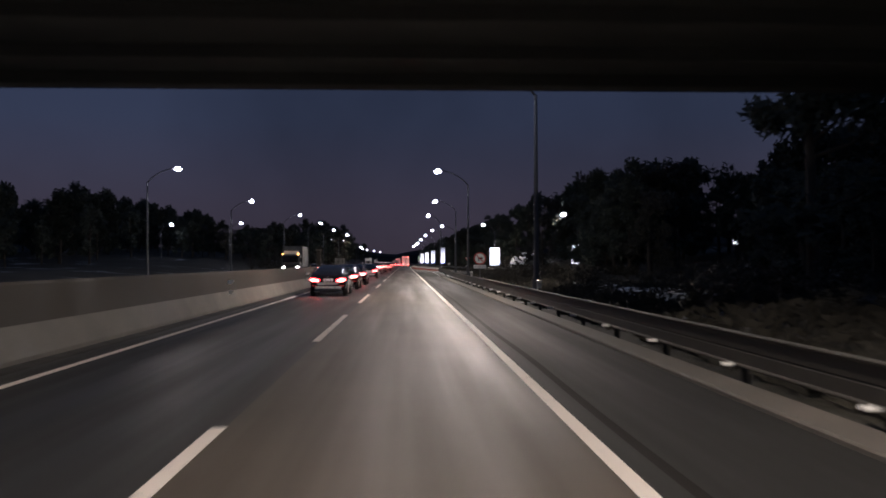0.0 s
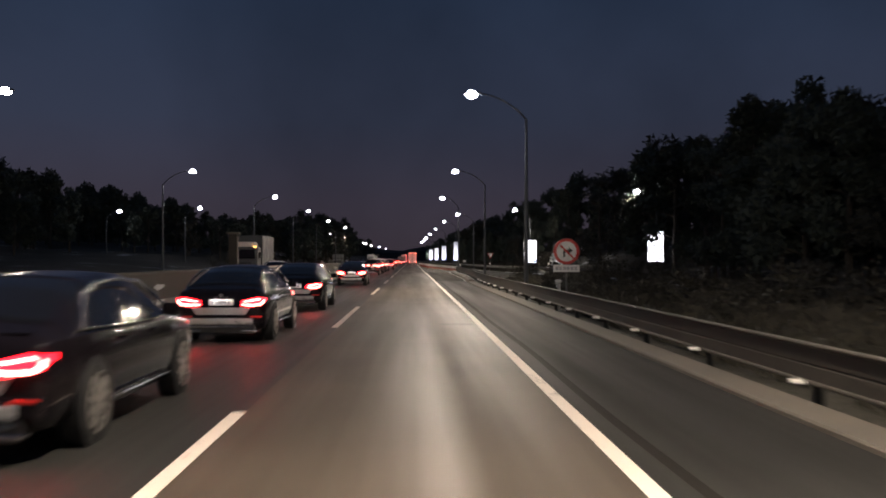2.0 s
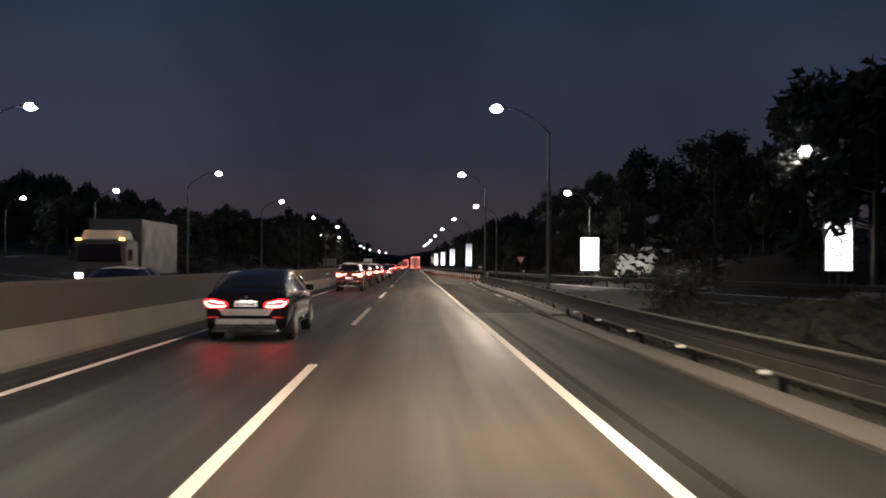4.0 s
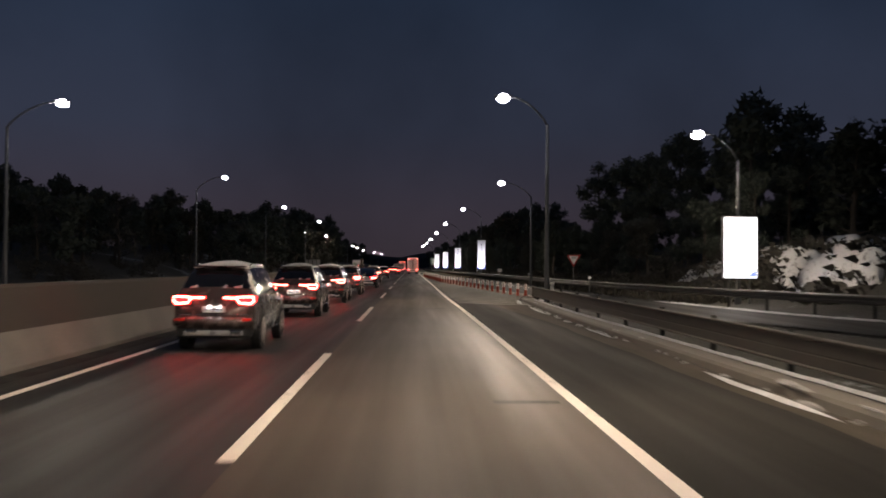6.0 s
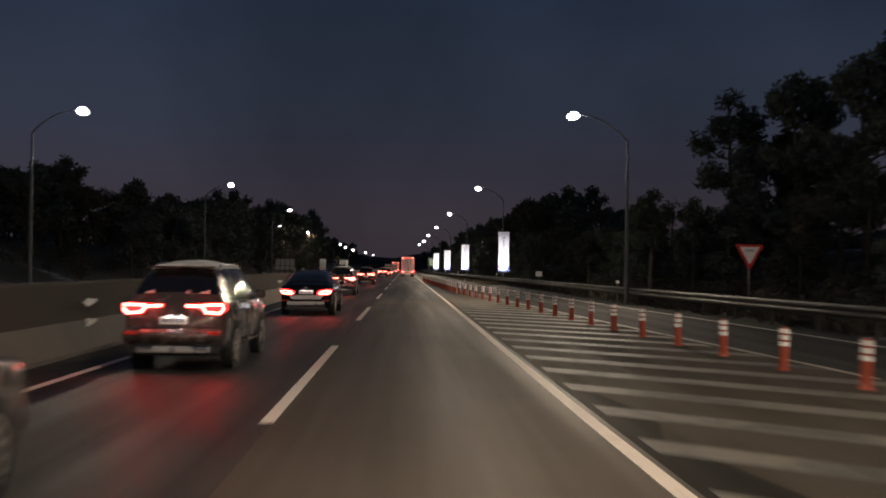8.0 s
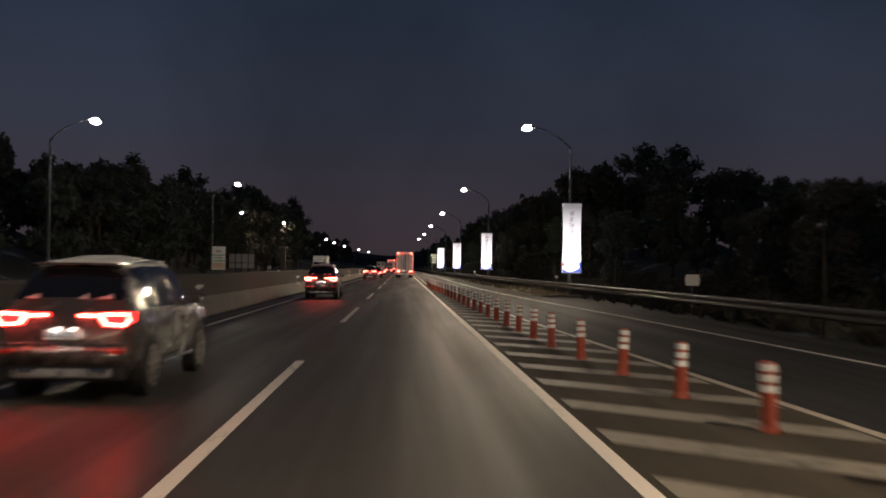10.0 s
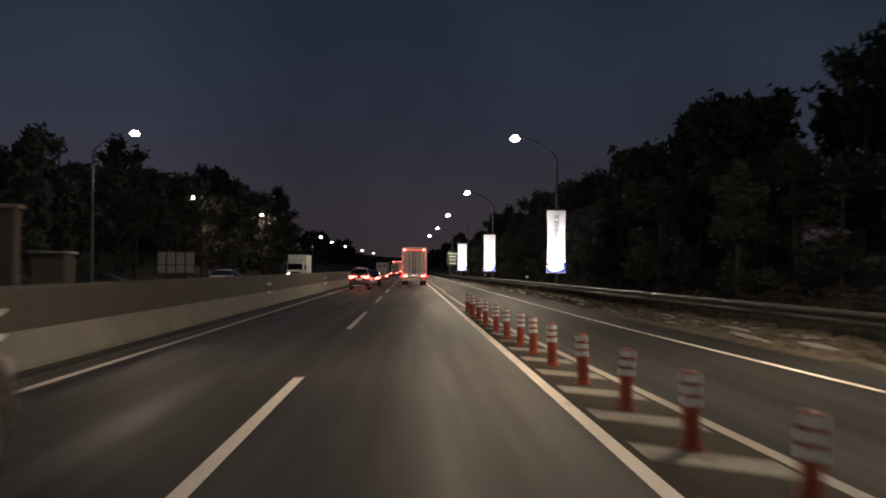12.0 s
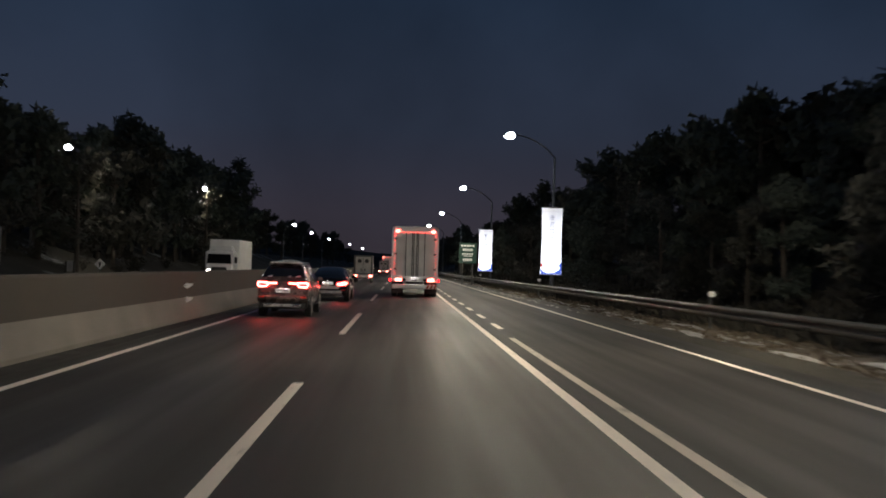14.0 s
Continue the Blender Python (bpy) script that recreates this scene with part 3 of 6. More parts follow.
bm.free()
short_mesh.materials.append(M["paint"])
for n in range(40):
    d = new("merge_dash", short_mesh)
    d.parent = road
    d.location = (4.12, 293.2 + 5.2 * n, 0)

# dust and grit lying over the gore, thinning out towards its point
DUST_IN = [(0.30, 108), (0.55, 120), (0.75, 136), (1.3, 143), (2.1, 149), (3.4, 154), (6.0, 159), (6.0, 300)]     # how far it reaches in from the kerb
dust_rows = []
for i in range(155):
    y = 108 + i
    edge = (lerp_path(GORE_R, y) if y > 158 else lerp_path(NARROW, y)) - 0.10 + 0.10 * noise.noise((y * 0.4, 2, 0))
    reach = lerp_path(DUST_IN, y) * (1 + 0.35 * noise.noise((y * 0.23, 5, 0)))
    dust_rows.append((y, max(3.66, edge - reach), max(3.7, edge)))
strip("gore_dust", dust_rows, 0.0025, M["asphalt_dusty"], road)

# hatched gore between the carriageway and the slip road
for n in range(-4, 52):
    yc = 155.6 + 2.12 * n         # where the stripe's lower edge crosses x = 5
    w, slope = 0.72, -0.8
    x1 = 8.6
    for q in range(30):
        y1 = yc + slope * (x1 - 5.0)
        limit = lerp_path(GORE_R, y1 + w) - 0.12 if y1 > 158 else lerp_path(NARROW, y1 + 0.3) - 0.25
        x1 = 0.5 * x1 + 0.5 * limit
    x0 = 3.72
    if x1 < x0 + 0.2:
        continue
    b = new_bm()
    ya, yb = yc + slope * (x0 - 5.0), yc + slope * (x1 - 5.0)
    q = [b.verts.new(v) for v in ((x0, ya, 0.005), (x1, yb, 0.005), (x1, yb + w, 0.005), (x0, ya + w, 0.005))]
    b.faces.new(q)
    part("hatch_stripe", b, M["paint_hatch" if 4 < n else "paint_faint"], road)

# patches of newer tar in the lane
for cx, cy, lx, ly in ((3.0, 55.8, 0.85, 0.22), (2.95, 117.6, 0.8, 0.2), (2.55, 142.3, 0.8, 0.22)):
    b = new_bm()
    q = [b.verts.new((cx + sx * lx / 2, cy + sy * ly / 2, 0.004)) for sx, sy in ((-1, -1), (1, -1), (1, 1), (-1, 1))]
    b.faces.new(q)
    part("tar_patch", b, M["gutter"], road)

line("tar_seam", [(3.93 + 0.05 * noise.noise((y * 0.13, 0, 4)), y) for y in [-70 + 2 * i for i in range(85)]], 0.12, M["asphalt_black"], road, 0.0035)

# median barrier: a pale sloped foot under a darker brown wall
barrier = thing("median_barrier", "concrete median barrier, dark brown wall on a paler grey sloped foot", "barrier", kind="structure")
bm = new_bm()
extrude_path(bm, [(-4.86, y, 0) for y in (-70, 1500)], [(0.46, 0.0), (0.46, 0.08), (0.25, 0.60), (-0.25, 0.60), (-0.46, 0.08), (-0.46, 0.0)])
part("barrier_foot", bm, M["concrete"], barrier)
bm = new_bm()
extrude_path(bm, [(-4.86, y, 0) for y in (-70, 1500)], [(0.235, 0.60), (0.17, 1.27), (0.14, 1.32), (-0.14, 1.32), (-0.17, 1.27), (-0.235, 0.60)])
part("barrier_wall", bm, M["concrete_dark"], barrier, "dark brown concrete wall")
HEART = [(0.0, -0.075), (0.09, -0.02), (0.13, 0.03), (0.12, 0.07), (0.08, 0.085), (0.03, 0.06), (-0.02, 0.085), (-0.07, 0.075), (-0.09, 0.02), (-0.06, -0.03)]
for n in range(14):
    y = 29.7 + 26.42 * n
    for z in (0.92, 0.54):
        b = new_bm()
        face = [b.verts.new((-4.55 + dx, y + 1.2 * dz, z + dz)) for dx, dz in HEART]
        back = [b.verts.new((v.co.x, v.co.y + 0.03, v.co.z)) for v in face]
        b.faces.new(face)
        b.faces.new(back[::-1])
        for k in range(len(face)):
            b.faces.new((face[k], back[k], back[(k + 1) % len(face)], face[(k + 1) % len(face)]))
        box(b, -4.70, -4.56, y + 0.005, y + 0.02, z - 0.02, z + 0.02)
        part("reflector", b, M["reflector"], barrier)


# kerb at the shoulder, and its rounded nose at the gore
KERB = [(6.0, -70), (6.0, 95), (6.65, 115), (6.7, 136), (7.0, 148), (7.45, 152.5)]
bm = new_bm()
kerb_run = dense(KERB, 3.0)
extrude_path(bm, [(x, y, 0) for x, y in kerb_run if y < 99], [(-0.26, 0.0), (-0.25, 0.04), (-0.22, 0.06), (0.25, 0.07), (0.25, 0.0)])
extrude_path(bm, [(x, y, 0) for x, y in kerb_run if y > 97], [(-0.27, 0.0), (-0.23, 0.10), (-0.17, 0.14), (0.25, 0.15), (0.25, 0.0)])
kerb = part("kerb", bm, M["curb"])
tagged(kerb, "weathered grey concrete kerb along the hard shoulder", "kerb", kind="structure")
bm = new_bm()
out = []
for k in range(9):
    a = math.pi * (0.98 - k / 8 * 0.95)
    out.append((7.7 + 0.55 * math.cos(a), 153.2 + 1.1 * math.sin(a)))
foot = [bm.verts.new((x, y, 0)) for x, y in out]
top = [bm.verts.new((7.7 + (x - 7.7) * 0.85, 153.2 + (y - 153.2) * 0.85, 0.15)) for x, y in out]
for k in range(8):
    bm.faces.new((foot[k], foot[k + 1], top[k + 1], top[k]))
bm.faces.new(top)
tagged(part("kerb_nose", bm, M["paint_worn"]), "white-painted concrete kerb nose at the gore", "kerb", kind="structure")

# overpass above the start
bm = new_bm()
box(bm, -70, 70, 7.0, 16.0, 5.55, 6.5, 0.05)
bridge = part("overpass", bm, M["deck"])
tagged(bridge, "dark concrete road overpass crossing above the motorway", "bridge", kind="structure")
for y in (7.6, 10.2, 12.8, 15.2):
    b = new_bm()
    box(b, -70, 70, y - 0.3, y + 0.3, 5.3, 5.58, 0.03)
    part("girder", b, M["deck"], bridge)
for y in (7.1, 15.7):
    b = new_bm()
    box(b, -70, 70, y, y + 0.25, 6.5, 7.5, 0.03)
    part("parapet", b, M["deck"], bridge)
for x in (-24.0, 24.0):
    b = new_bm()
    box(b, x - 0.6, x + 0.6, 8.0, 15.0, -0.3, 5.4, 0.1)
    part("pier", b, M["deck"], bridge)


# guard rails
W_BEAM = [(0.0, 0.0), (-0.035, 0.02), (-0.08, 0.06), (-0.08, 0.11), (-0.02, 0.16), (-0.02, 0.19), (-0.08, 0.24), (-0.08, 0.29), (-0.035, 0.33), (0.0, 0.35),
          (0.006, 0.345), (-0.03, 0.325), (-0.072, 0.288), (-0.072, 0.242), (-0.012, 0.19), (-0.012, 0.16), (-0.072, 0.108), (-0.072, 0.062), (-0.03, 0.025), (0.006, 0.005)]


PANEL_BEAM = [(0.0, 0.0), (-0.078, 0.0), (-0.084, 0.012), (-0.080, 0.030), (-0.062, 0.048), (-0.060, 0.205), (-0.054, 0.222), (-0.060, 0.240), (-0.062, 0.415),
              (-0.082, 0.436), (-0.084, 0.455), (-0.070, 0.470), (0.0, 0.474), (0.012, 0.470), (0.012, 0.0)]


post_bm = new_bm()
tube(post_bm, [(0, 0, -0.3), (0, 0, 0.72)], [0.06, 0.06], 10)
POST_MESH = bpy.data.meshes.new("rail_post")
post_bm.to_mesh(POST_MESH)
post_bm.free()
POST_MESH.materials.append(M["post_dark"])
refl_bm = new_bm()
tilt = Matrix.Rotation(radians(-38), 4, "X")
box(refl_bm, -0.085, 0.085, -0.012, 0.012, -0.032, 0.032, 0.010)
bmesh.ops.transform(refl_bm, matrix=tilt, verts=refl_bm.verts[:])
box(refl_bm, 0.06, 0.17, -0.01, 0.01, -0.015, 0.015)
REFL_MESH = bpy.data.meshes.new("reflector")
refl_bm.to_mesh(REFL_MESH)
refl_bm.free()
REFL_MESH.materials.append(M["reflector"])


def guard_rail(label, path, base, post_step, post_to, reflect_step=0.0, reflect_to=0.0, double=False):
    rail = thing("guard_rail", label, "guard rail", kind="structure")
    b = new_bm()
    pts = dense(path, 2.0)
    extrude_path(b, [(x, y, base) for x, y in pts], PANEL_BEAM if double else W_BEAM)
    part("beam", b, M["rail_brown" if double else "steel"], rail)
    y = 16.37 - 22 * 3.86 if reflect_step else pts[0][1] + 1
    n = 0
    while y < post_to and n < 290:
        if y < pts[0][1]:
            y += post_step
            continue
        x = lerp_path(pts, y) + 0.09
        o = new("rail_post", POST_MESH)
        o.parent = rail
        o.location = (x, y, 0)
        y += post_step
        n += 1
    if reflect_step:
        y = 16.37 - 5 * reflect_step
        while y < reflect_to:
            o = new("reflector", REFL_MESH)
            o.parent = rail
            o.location = (lerp_path(pts, y) - 0.17, y, 0.22)
            y += reflect_step
    return rail


guard_rail("galvanised steel guard rail on posts behind the shoulder kerb", RAIL_IN, 0.20, 3.86, 153, 3.86, 98, double=True)
guard_rail("galvanised steel guard rail along the outer edge of the slip road", RAIL_OUT, 0.43, 3.0, 560, double=False)
# rounded end of the inner rail
bm = new_bm()
tube(bm, [(7.80, 152.1, 0.0), (7.80, 152.1, 0.18), (7.80, 152.1, 0.20), (7.80, 152.1, 0.66), (7.80, 152.1, 0.675)], [0.07, 0.07, 0.17, 0.17, 0.14], 18)
tagged(part("rail_terminal", bm, M["rail_brown"], smooth=False), "rounded brown steel end of the crash rail at the gore", "rail end", kind="structure")
# rail on the far side of the opposite carriageway
guard_rail("dull steel guard rail beyond the opposite carriageway", [(-17.0, -70), (-17.0, 900)], 0.38, 5.0, 500)
# ---------------- street lamps ----------------
def street_lamp(label, reach, height, watts, lean=-0.75):
    """A tapered steel pole with a curved arm towards -x and a flat lamp head; base at the origin."""
    lamp = thing("street_lamp", label, "street lamp", group="street lamps")
    b = new_bm()
    tube(b, [(0, 0, -1.2), (0, 0, 0.0), (0, 0, height * 0.5), (0, 0, height - 1.2)], [0.12, 0.12, 0.095, 0.07], 12)
    part("pole", b, M["pole"], lamp, smooth=True)
    b = new_bm()
    tube(b, [(0, 0, 0.0), (0, 0, 0.55)], [0.17, 0.15], 12)
    part("base_sleeve", b, M["pole"], lamp, smooth=False)
    b = new_bm()
    pts = []
    for k in range(9):
        a = k / 8
        pts.append((-(reach - 0.35) * a ** 1.15, 0, height - 1.25 + 1.3 * (1 - (1 - a) ** 1.7)))
    tube(b, pts, [0.055 - 0.02 * k / 8 for k in range(9)], 10)
    part("arm", b, M["pole"], lamp, smooth=True)
    b = new_bm()
    box(b, -reach - 0.42, -reach + 0.40, -0.17, 0.17, height + 0.0, height + 0.13, 0.045)
    head = part("lamp_head", b, M["pole"], lamp)
    b = new_bm()
    bmesh.ops.create_uvsphere(b, u_segments=16, v_segments=8, radius=1.0, matrix=Matrix.Translation((-reach - 0.04, 0, height)) @ Matrix.Diagonal((0.32, 0.26, 0.20, 1)))
    part("lens", b, M["lens"], head, "glowing white lamp lens", smooth=True)
    if watts:
        data = bpy.data.lights.new("lamp_light", "SPOT")
        data.energy, data.color, data.spot_size, data.spot_blend, data.shadow_soft_size = watts, LAMP_COLOUR, radians(132), 0.8, 0.14
        # the optics throw two beams, up and down the road, a little towards it
        for along in (-1, 1):
            spot = new("lamp_light", data)
            spot.parent = lamp
            aim = Vector((lean, 1.05 * along, -1.0))
            spot.matrix_basis = Matrix.Translation((-reach - 0.04, 0, height - 0.20)) @ aim.to_track_quat("-Z", "Y").to_matrix().to_4x4()
    return lamp


REACH = 2.7
LAMP_R = [(5.0, -4.0, 10.3), (5.03, 37.7, 10.43), (4.85, 78.1, 9.86), (5.9, 116.8, 9.75), (9.8, 189.2, 9.33), (9.31, 241.9, 10.28), (8.42, 285.8, 10.13),
          (7.65, 322.6, 9.66), (6.9, 353.1, 9.1), (6.64, 393.0, 9.05), (6.1, 435.0, 9.2)]
LAMP_L = [(-18.9, 79.9, 10.2), (-18.6, 118.2, 9.8), (-16.2, 153.1, 9.8), (-16.6, 195.5, 10.2), (-17.5, 243.5, 10.43), (-16.75, 288.2, 10.53),
          (-26.0, 343.2, 10.5), (-24.5, 386.9, 10.9)]
LAMP_FAR = [(-44.5, 178.5, 9.2), (-27.4, 159.3, 8.65), (-32.8, 317.8, 8.8), (-67.7, 188.0, 10.1), (-20.4, 451.0, 9.3), (-21.6, 497.0, 9.4), (-21.4, 549.0, 9.4), (-19.2, 621.0, 9.45), (-17.5, 700.0, 9.5)]
first_lamp = street_lamp("tall grey street lamp beside the shoulder, its head glowing white", REACH, 10.0, LAMP_WATTS * 1.5, -0.72)
lamp = street_lamp("tall grey steel street lamp with a glowing white head", REACH, 10.0, LAMP_WATTS)
lamp_left = street_lamp("tall grey street lamp beyond the opposite carriageway, glowing white", REACH, 10.0, LAMP_WATTS * 0.28, -1.15)
# unseen lamp behind the start, added to light the first stretch of road
x, y, z = LAMP_R[0]
first_lamp.matrix_basis = pose(x + REACH, y, z - 10)
x, y, z = LAMP_R[1]
copy_thing(first_lamp, pose(7.78, 37.1, z - 10, 0, 0, -11))     # this arm is turned a little up the road
x, y, z = LAMP_R[2]
copy_thing(first_lamp, pose(x + REACH, y, z - 10))
x, y, z = LAMP_R[3]
lamp.matrix_basis = pose(x + REACH, y, z - 10)
for x, y, z in LAMP_R[4:]:
    copy_thing(lamp, pose(x + REACH, y, z - 10))
x, y, z = LAMP_L[0]
lamp_left.matrix_basis = pose(x - REACH, y, z - 10, 0, 0, 180)
for x, y, z in LAMP_L[1:]:
    copy_thing(lamp_left, pose(x - REACH, y, z - 10, 0, 0, 180))
near = street_lamp("grey steel street lamp with a short arm standing in the gore", 2.0, 10.0, LAMP_WATTS * 0.72)
near.matrix_basis = pose(5.76 + 2.0, 148.0, -0.6)
slip = street_lamp("street lamp on a steel pole beside the slip road", 1.9, 8.1, LAMP_WATTS * 0.5, 0.12)
slip.matrix_basis = pose(15.1 + 1.9, 149.0, 7.98 - 8.1)
slip_dim = street_lamp("weaker street lamp on a steel pole beside the slip road", 1.9, 8.1, LAMP_WATTS * 0.12)
slip_dim.matrix_basis = pose(23.7 + 1.9, 120.4, 8.25 - 8.1)
far_lamp = street_lamp("distant street lamp glowing white beyond the carriageway", 2.0, 9.0, 0)
x, y, z = LAMP_FAR[0]
far_lamp.matrix_basis = pose(x - 2.0, y, z - 9, 0, 0, 180)
for x, y, z in LAMP_FAR[1:]:
    copy_thing(far_lamp, pose(x - 2.0, y, z - 9, 0, 0, 180))


# ---------------- banners on the lamp poles ----------------
def lettering(text, size, x, y, z, material, parent):
    """Writing as a thin mesh facing -y, centred at (x, z)."""
    cu = bpy.data.curves.new("writing", "FONT")
    cu.body, cu.size, cu.align_x, cu.align_y, cu.extrude = text, size, "CENTER", "CENTER", 0.004
    tmp = new("writing", cu)
    me = bpy.data.meshes.new_from_object(tmp.evaluated_get(bpy.context.evaluated_depsgraph_get()))
    bpy.data.objects.remove(tmp)
    me.materials.clear()
    me.materials.append(material)
    ob = new("writing", me)
    ob.parent = parent
    ob.matrix_basis = pose(x, y, z, 90, 0, 0)
    return ob


def banner(x, y, top, bottom, seed, label, words=""):
    rng = random.Random(seed)
    t = thing("street_banner", label, "banner", group="banners on lamp poles", m=pose(x, y, bottom - 0.3))
    h = top - bottom
    w = 0.6
    b = new_bm()
    rows = []
    for j in range(13):
        z = 0.3 + h * j / 12
        row = []
        for i in range(9):
            u = i / 8 * 2 - 1
            pinch = 1 - 0.09 * math.sin(math.pi * j / 12)
            row.append(b.verts.new((u * w * pinch, -0.17 + 0.03 * math.sin(3 * u + seed) * math.sin(math.pi * j / 12), z)))
        rows.append(row)
    for r, s in zip(rows, rows[1:]):
        for i in range(8):
            b.faces.new((r[i], r[i + 1], s[i + 1], s[i]))
    bmesh.ops.solidify(b, geom=b.faces[:], thickness=0.006)
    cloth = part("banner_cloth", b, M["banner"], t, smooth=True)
    for z in (0.3, 0.3 + h):
        b = new_bm()
        tube(b, [(-w - 0.03, -0.17, z), (w + 0.03, -0.17, z)], [0.025, 0.025], 8)
        part("cross_bar", b, M["steel_dull"], t)
    for z in (0.3, 0.3 + h):
        b = new_bm()
        box(b, -0.05, 0.05, -0.2, 0.0, z - 0.04, z + 0.04, 0.01)
        part("bracket", b, M["steel_dull"], t)
    # unreadable column of writing as bars
    z = 0.3 + h * 0.88
    for letter in words:
        if letter != " ":
            lettering(letter, 0.44, 0.0, -0.222, z, M["ink"], cloth)
        z -= 0.41
    for k in range(6 if words else 0, 7):
        size = 0.30 if k < 4 else 0.16
        if k == 4:
            z -= 0.25
        for q in range(3):
            b = new_bm()
            ww = size * rng.uniform(0.6, 1.1)
            dx = rng.uniform(-0.06, 0.06)
            box(b, dx - ww / 2, dx + ww / 2, -0.222, -0.216, z - q * size / 3.2 - size / 9, z - q * size / 3.2, 0)
            part("writing_bar", b, M["ink"], cloth)
        z -= size * 1.25
    b = new_bm()
    plate(b, [(-w * 0.97, 0.33), (w * 0.97, 0.33), (w * 0.96, 1.0), (w * 0.72, 0.92), (w * 0.78, 0.62), (w * 0.3, 0.44), (-w * 0.3, 0.40), (-w * 0.75, 0.50), (-w * 0.96, 0.70)], -0.218, -0.212)
    part("blue_wave", b, M["sign_blue"], cloth, "blue printed wave")
    b = new_bm()
    plate(b, [(-w * 0.96, 0.75), (-w * 0.7, 0.66), (-w * 0.8, 0.92), (-w * 0.955, 0.98)], -0.219, -0.213)
    part("red_wave", b, M["print_red"], cloth, "red printed wave")
    return t


banner(12.05, 241.6, 5.65, 1.36, 1, "tall white glowing banner with a blue foot on a lamp pole")
banner(10.72, 283.6, 5.35, 1.42, 2, "tall white glowing banner with a blue and red foot", "서행운전 하")
banner(9.65, 318.9, 5.15, 1.40, 3, "white glowing street banner hanging on a lamp pole")
banner(8.45, 346.0, 5.0, 1.40, 4, "narrow white glowing banner hung beside the road")


# ---------------- lit advertising panels ----------------
def light_panel(x, y, zc, w, h, turn, label):
    t = thing("light_panel", label, "billboard", group="lit panels", m=pose(x, y, 0, 0, 0, turn))
    z0, z1 = zc - h / 2, zc + h / 2
    b = new_bm()
    box(b, -w / 2 - 0.06, w / 2 + 0.06, -0.1, 0.14, z0 - 0.06, z1 + 0.06, 0.03)
    part("case", b, M["steel_dull"], t)
    b = new_bm()
    box(b, -w / 2, w / 2, -0.125, -0.095, z0, z1, 0.01)
    face = part("lit_face", b, M["lightbox"], t, "glowing white panel face")
    for sx in (-0.3, 0.3):
        b = new_bm()
        tube(b, [(sx * w, 0.02, -0.8), (sx * w, 0.02, z0)], [0.06, 0.06], 8)
        part("leg", b, M["steel_dull"], t)
    return t


def bare_sapling(x, y, height, seed):
    """A leafless young tree: a thin trunk and many twigs."""
    r4 = random.Random(seed)
    t = thing("bare_tree", "leafless young tree standing in front of a lit panel", "tree", group="bare saplings", m=pose(x, y, ground_height(x, y)))
    b = new_bm()
    tube(b, [(0, 0, -0.3), (0.05, 0, height * 0.5), (0.0, 0.05, height)], [0.045, 0.032, 0.008], 6)
    part("trunk", b, M["bark"], t)
    for k in range(14):
        b = new_bm()
        z = height * r4.uniform(0.3, 0.9)
        a, l = r4.uniform(0, 6.28), height * r4.uniform(0.15, 0.3)
        tip = Vector((l * math.cos(a), 0.5 * l * math.sin(a), z + l * r4.uniform(0.3, 0.9)))
        root = Vector((0.02, 0, z))
        tube(b, [root, root.lerp(tip, 0.5) + Vector((0, 0, 0.08)), tip], [0.022, 0.016, 0.006], 5)
        for q in range(6):
            s = root.lerp(tip, r4.uniform(0.3, 1))
            tube(b, [s, s + Vector((r4.uniform(-1, 1), r4.uniform(-0.5, 0.5), r4.uniform(0, 1))) * l * 0.5], [0.012, 0.006], 4)
        part("branch", b, M["bark"], t)
    return t


bare_sapling(24.75, 118.4, 4.6, 3)
bare_sapling(25.3, 118.0, 4.0, 4)
bare_sapling(37.3, 92.6, 5.0, 5)
bare_sapling(37.8, 92.2, 4.6, 6)
panel = light_panel(16.95, 148.65, 2.64, 1.56, 2.83, 0, "bright white backlit advertising panel on two legs beside the slip road")
panel_face = panel.children[1]
for x0, x1, z0, z1 in ((-0.62, 0.10, 1.92, 1.97), (-0.62, 0.45, 1.78, 1.82), (-0.62, 0.30, 1.66, 1.69)):
    b = new_bm()
    box(b, x0, x1, -0.131, -0.127, z0, z1)
    part("writing_bar", b, M["panel_grey"], panel_face)
b = new_bm()
plate(b, [(0.30, 1.28), (0.74, 1.28), (0.74, 1.62)], -0.132, -0.127)
part("blue_corner", b, M["panel_blue"], panel_face, "blue printed corner")
light_panel(25.4, 120.1, 2.9, 1.5, 2.9, 0, "backlit advertising panel half hidden by bare branches")
light_panel(38.2, 94.0, 4.25, 1.15, 1.4, 0, "distant backlit panel among dark trees")


# ---------------- road signs ----------------
def sign_post(parent, top, x=0.0, y=0.06, r=0.04, low=-0.6):
    b = new_bm()
    tube(b, [(x, y, low), (x, y, top)], [r, r], 10)
    return part("post", b, M["steel_dull"], parent)


t = thing("no_right_turn_sign", "round red and white no-right-turn sign with a white plate under it", "road sign", m=pose(7.72, 67.3, 0))
sign_post(t, 2.35)
b = new_bm()
plate(b, disc_outline(0, 1.94, 0.49), -0.02, 0.02)
disc = part("sign_face", b, M["sign_red"], t, "red sign disc")
b = new_bm()
plate(b, disc_outline(0, 1.94, 0.385), -0.026, -0.021)
part("white_field", b, M["sign_white"], disc)
b = new_bm()
plate(b, [(-0.13, 1.72), (-0.05, 1.72), (-0.05, 1.92), (0.08, 1.92), (0.08, 1.84), (0.24, 1.97), (0.08, 2.10), (0.08, 2.01), (-0.09, 2.01), (-0.13, 1.96)], -0.032, -0.027)
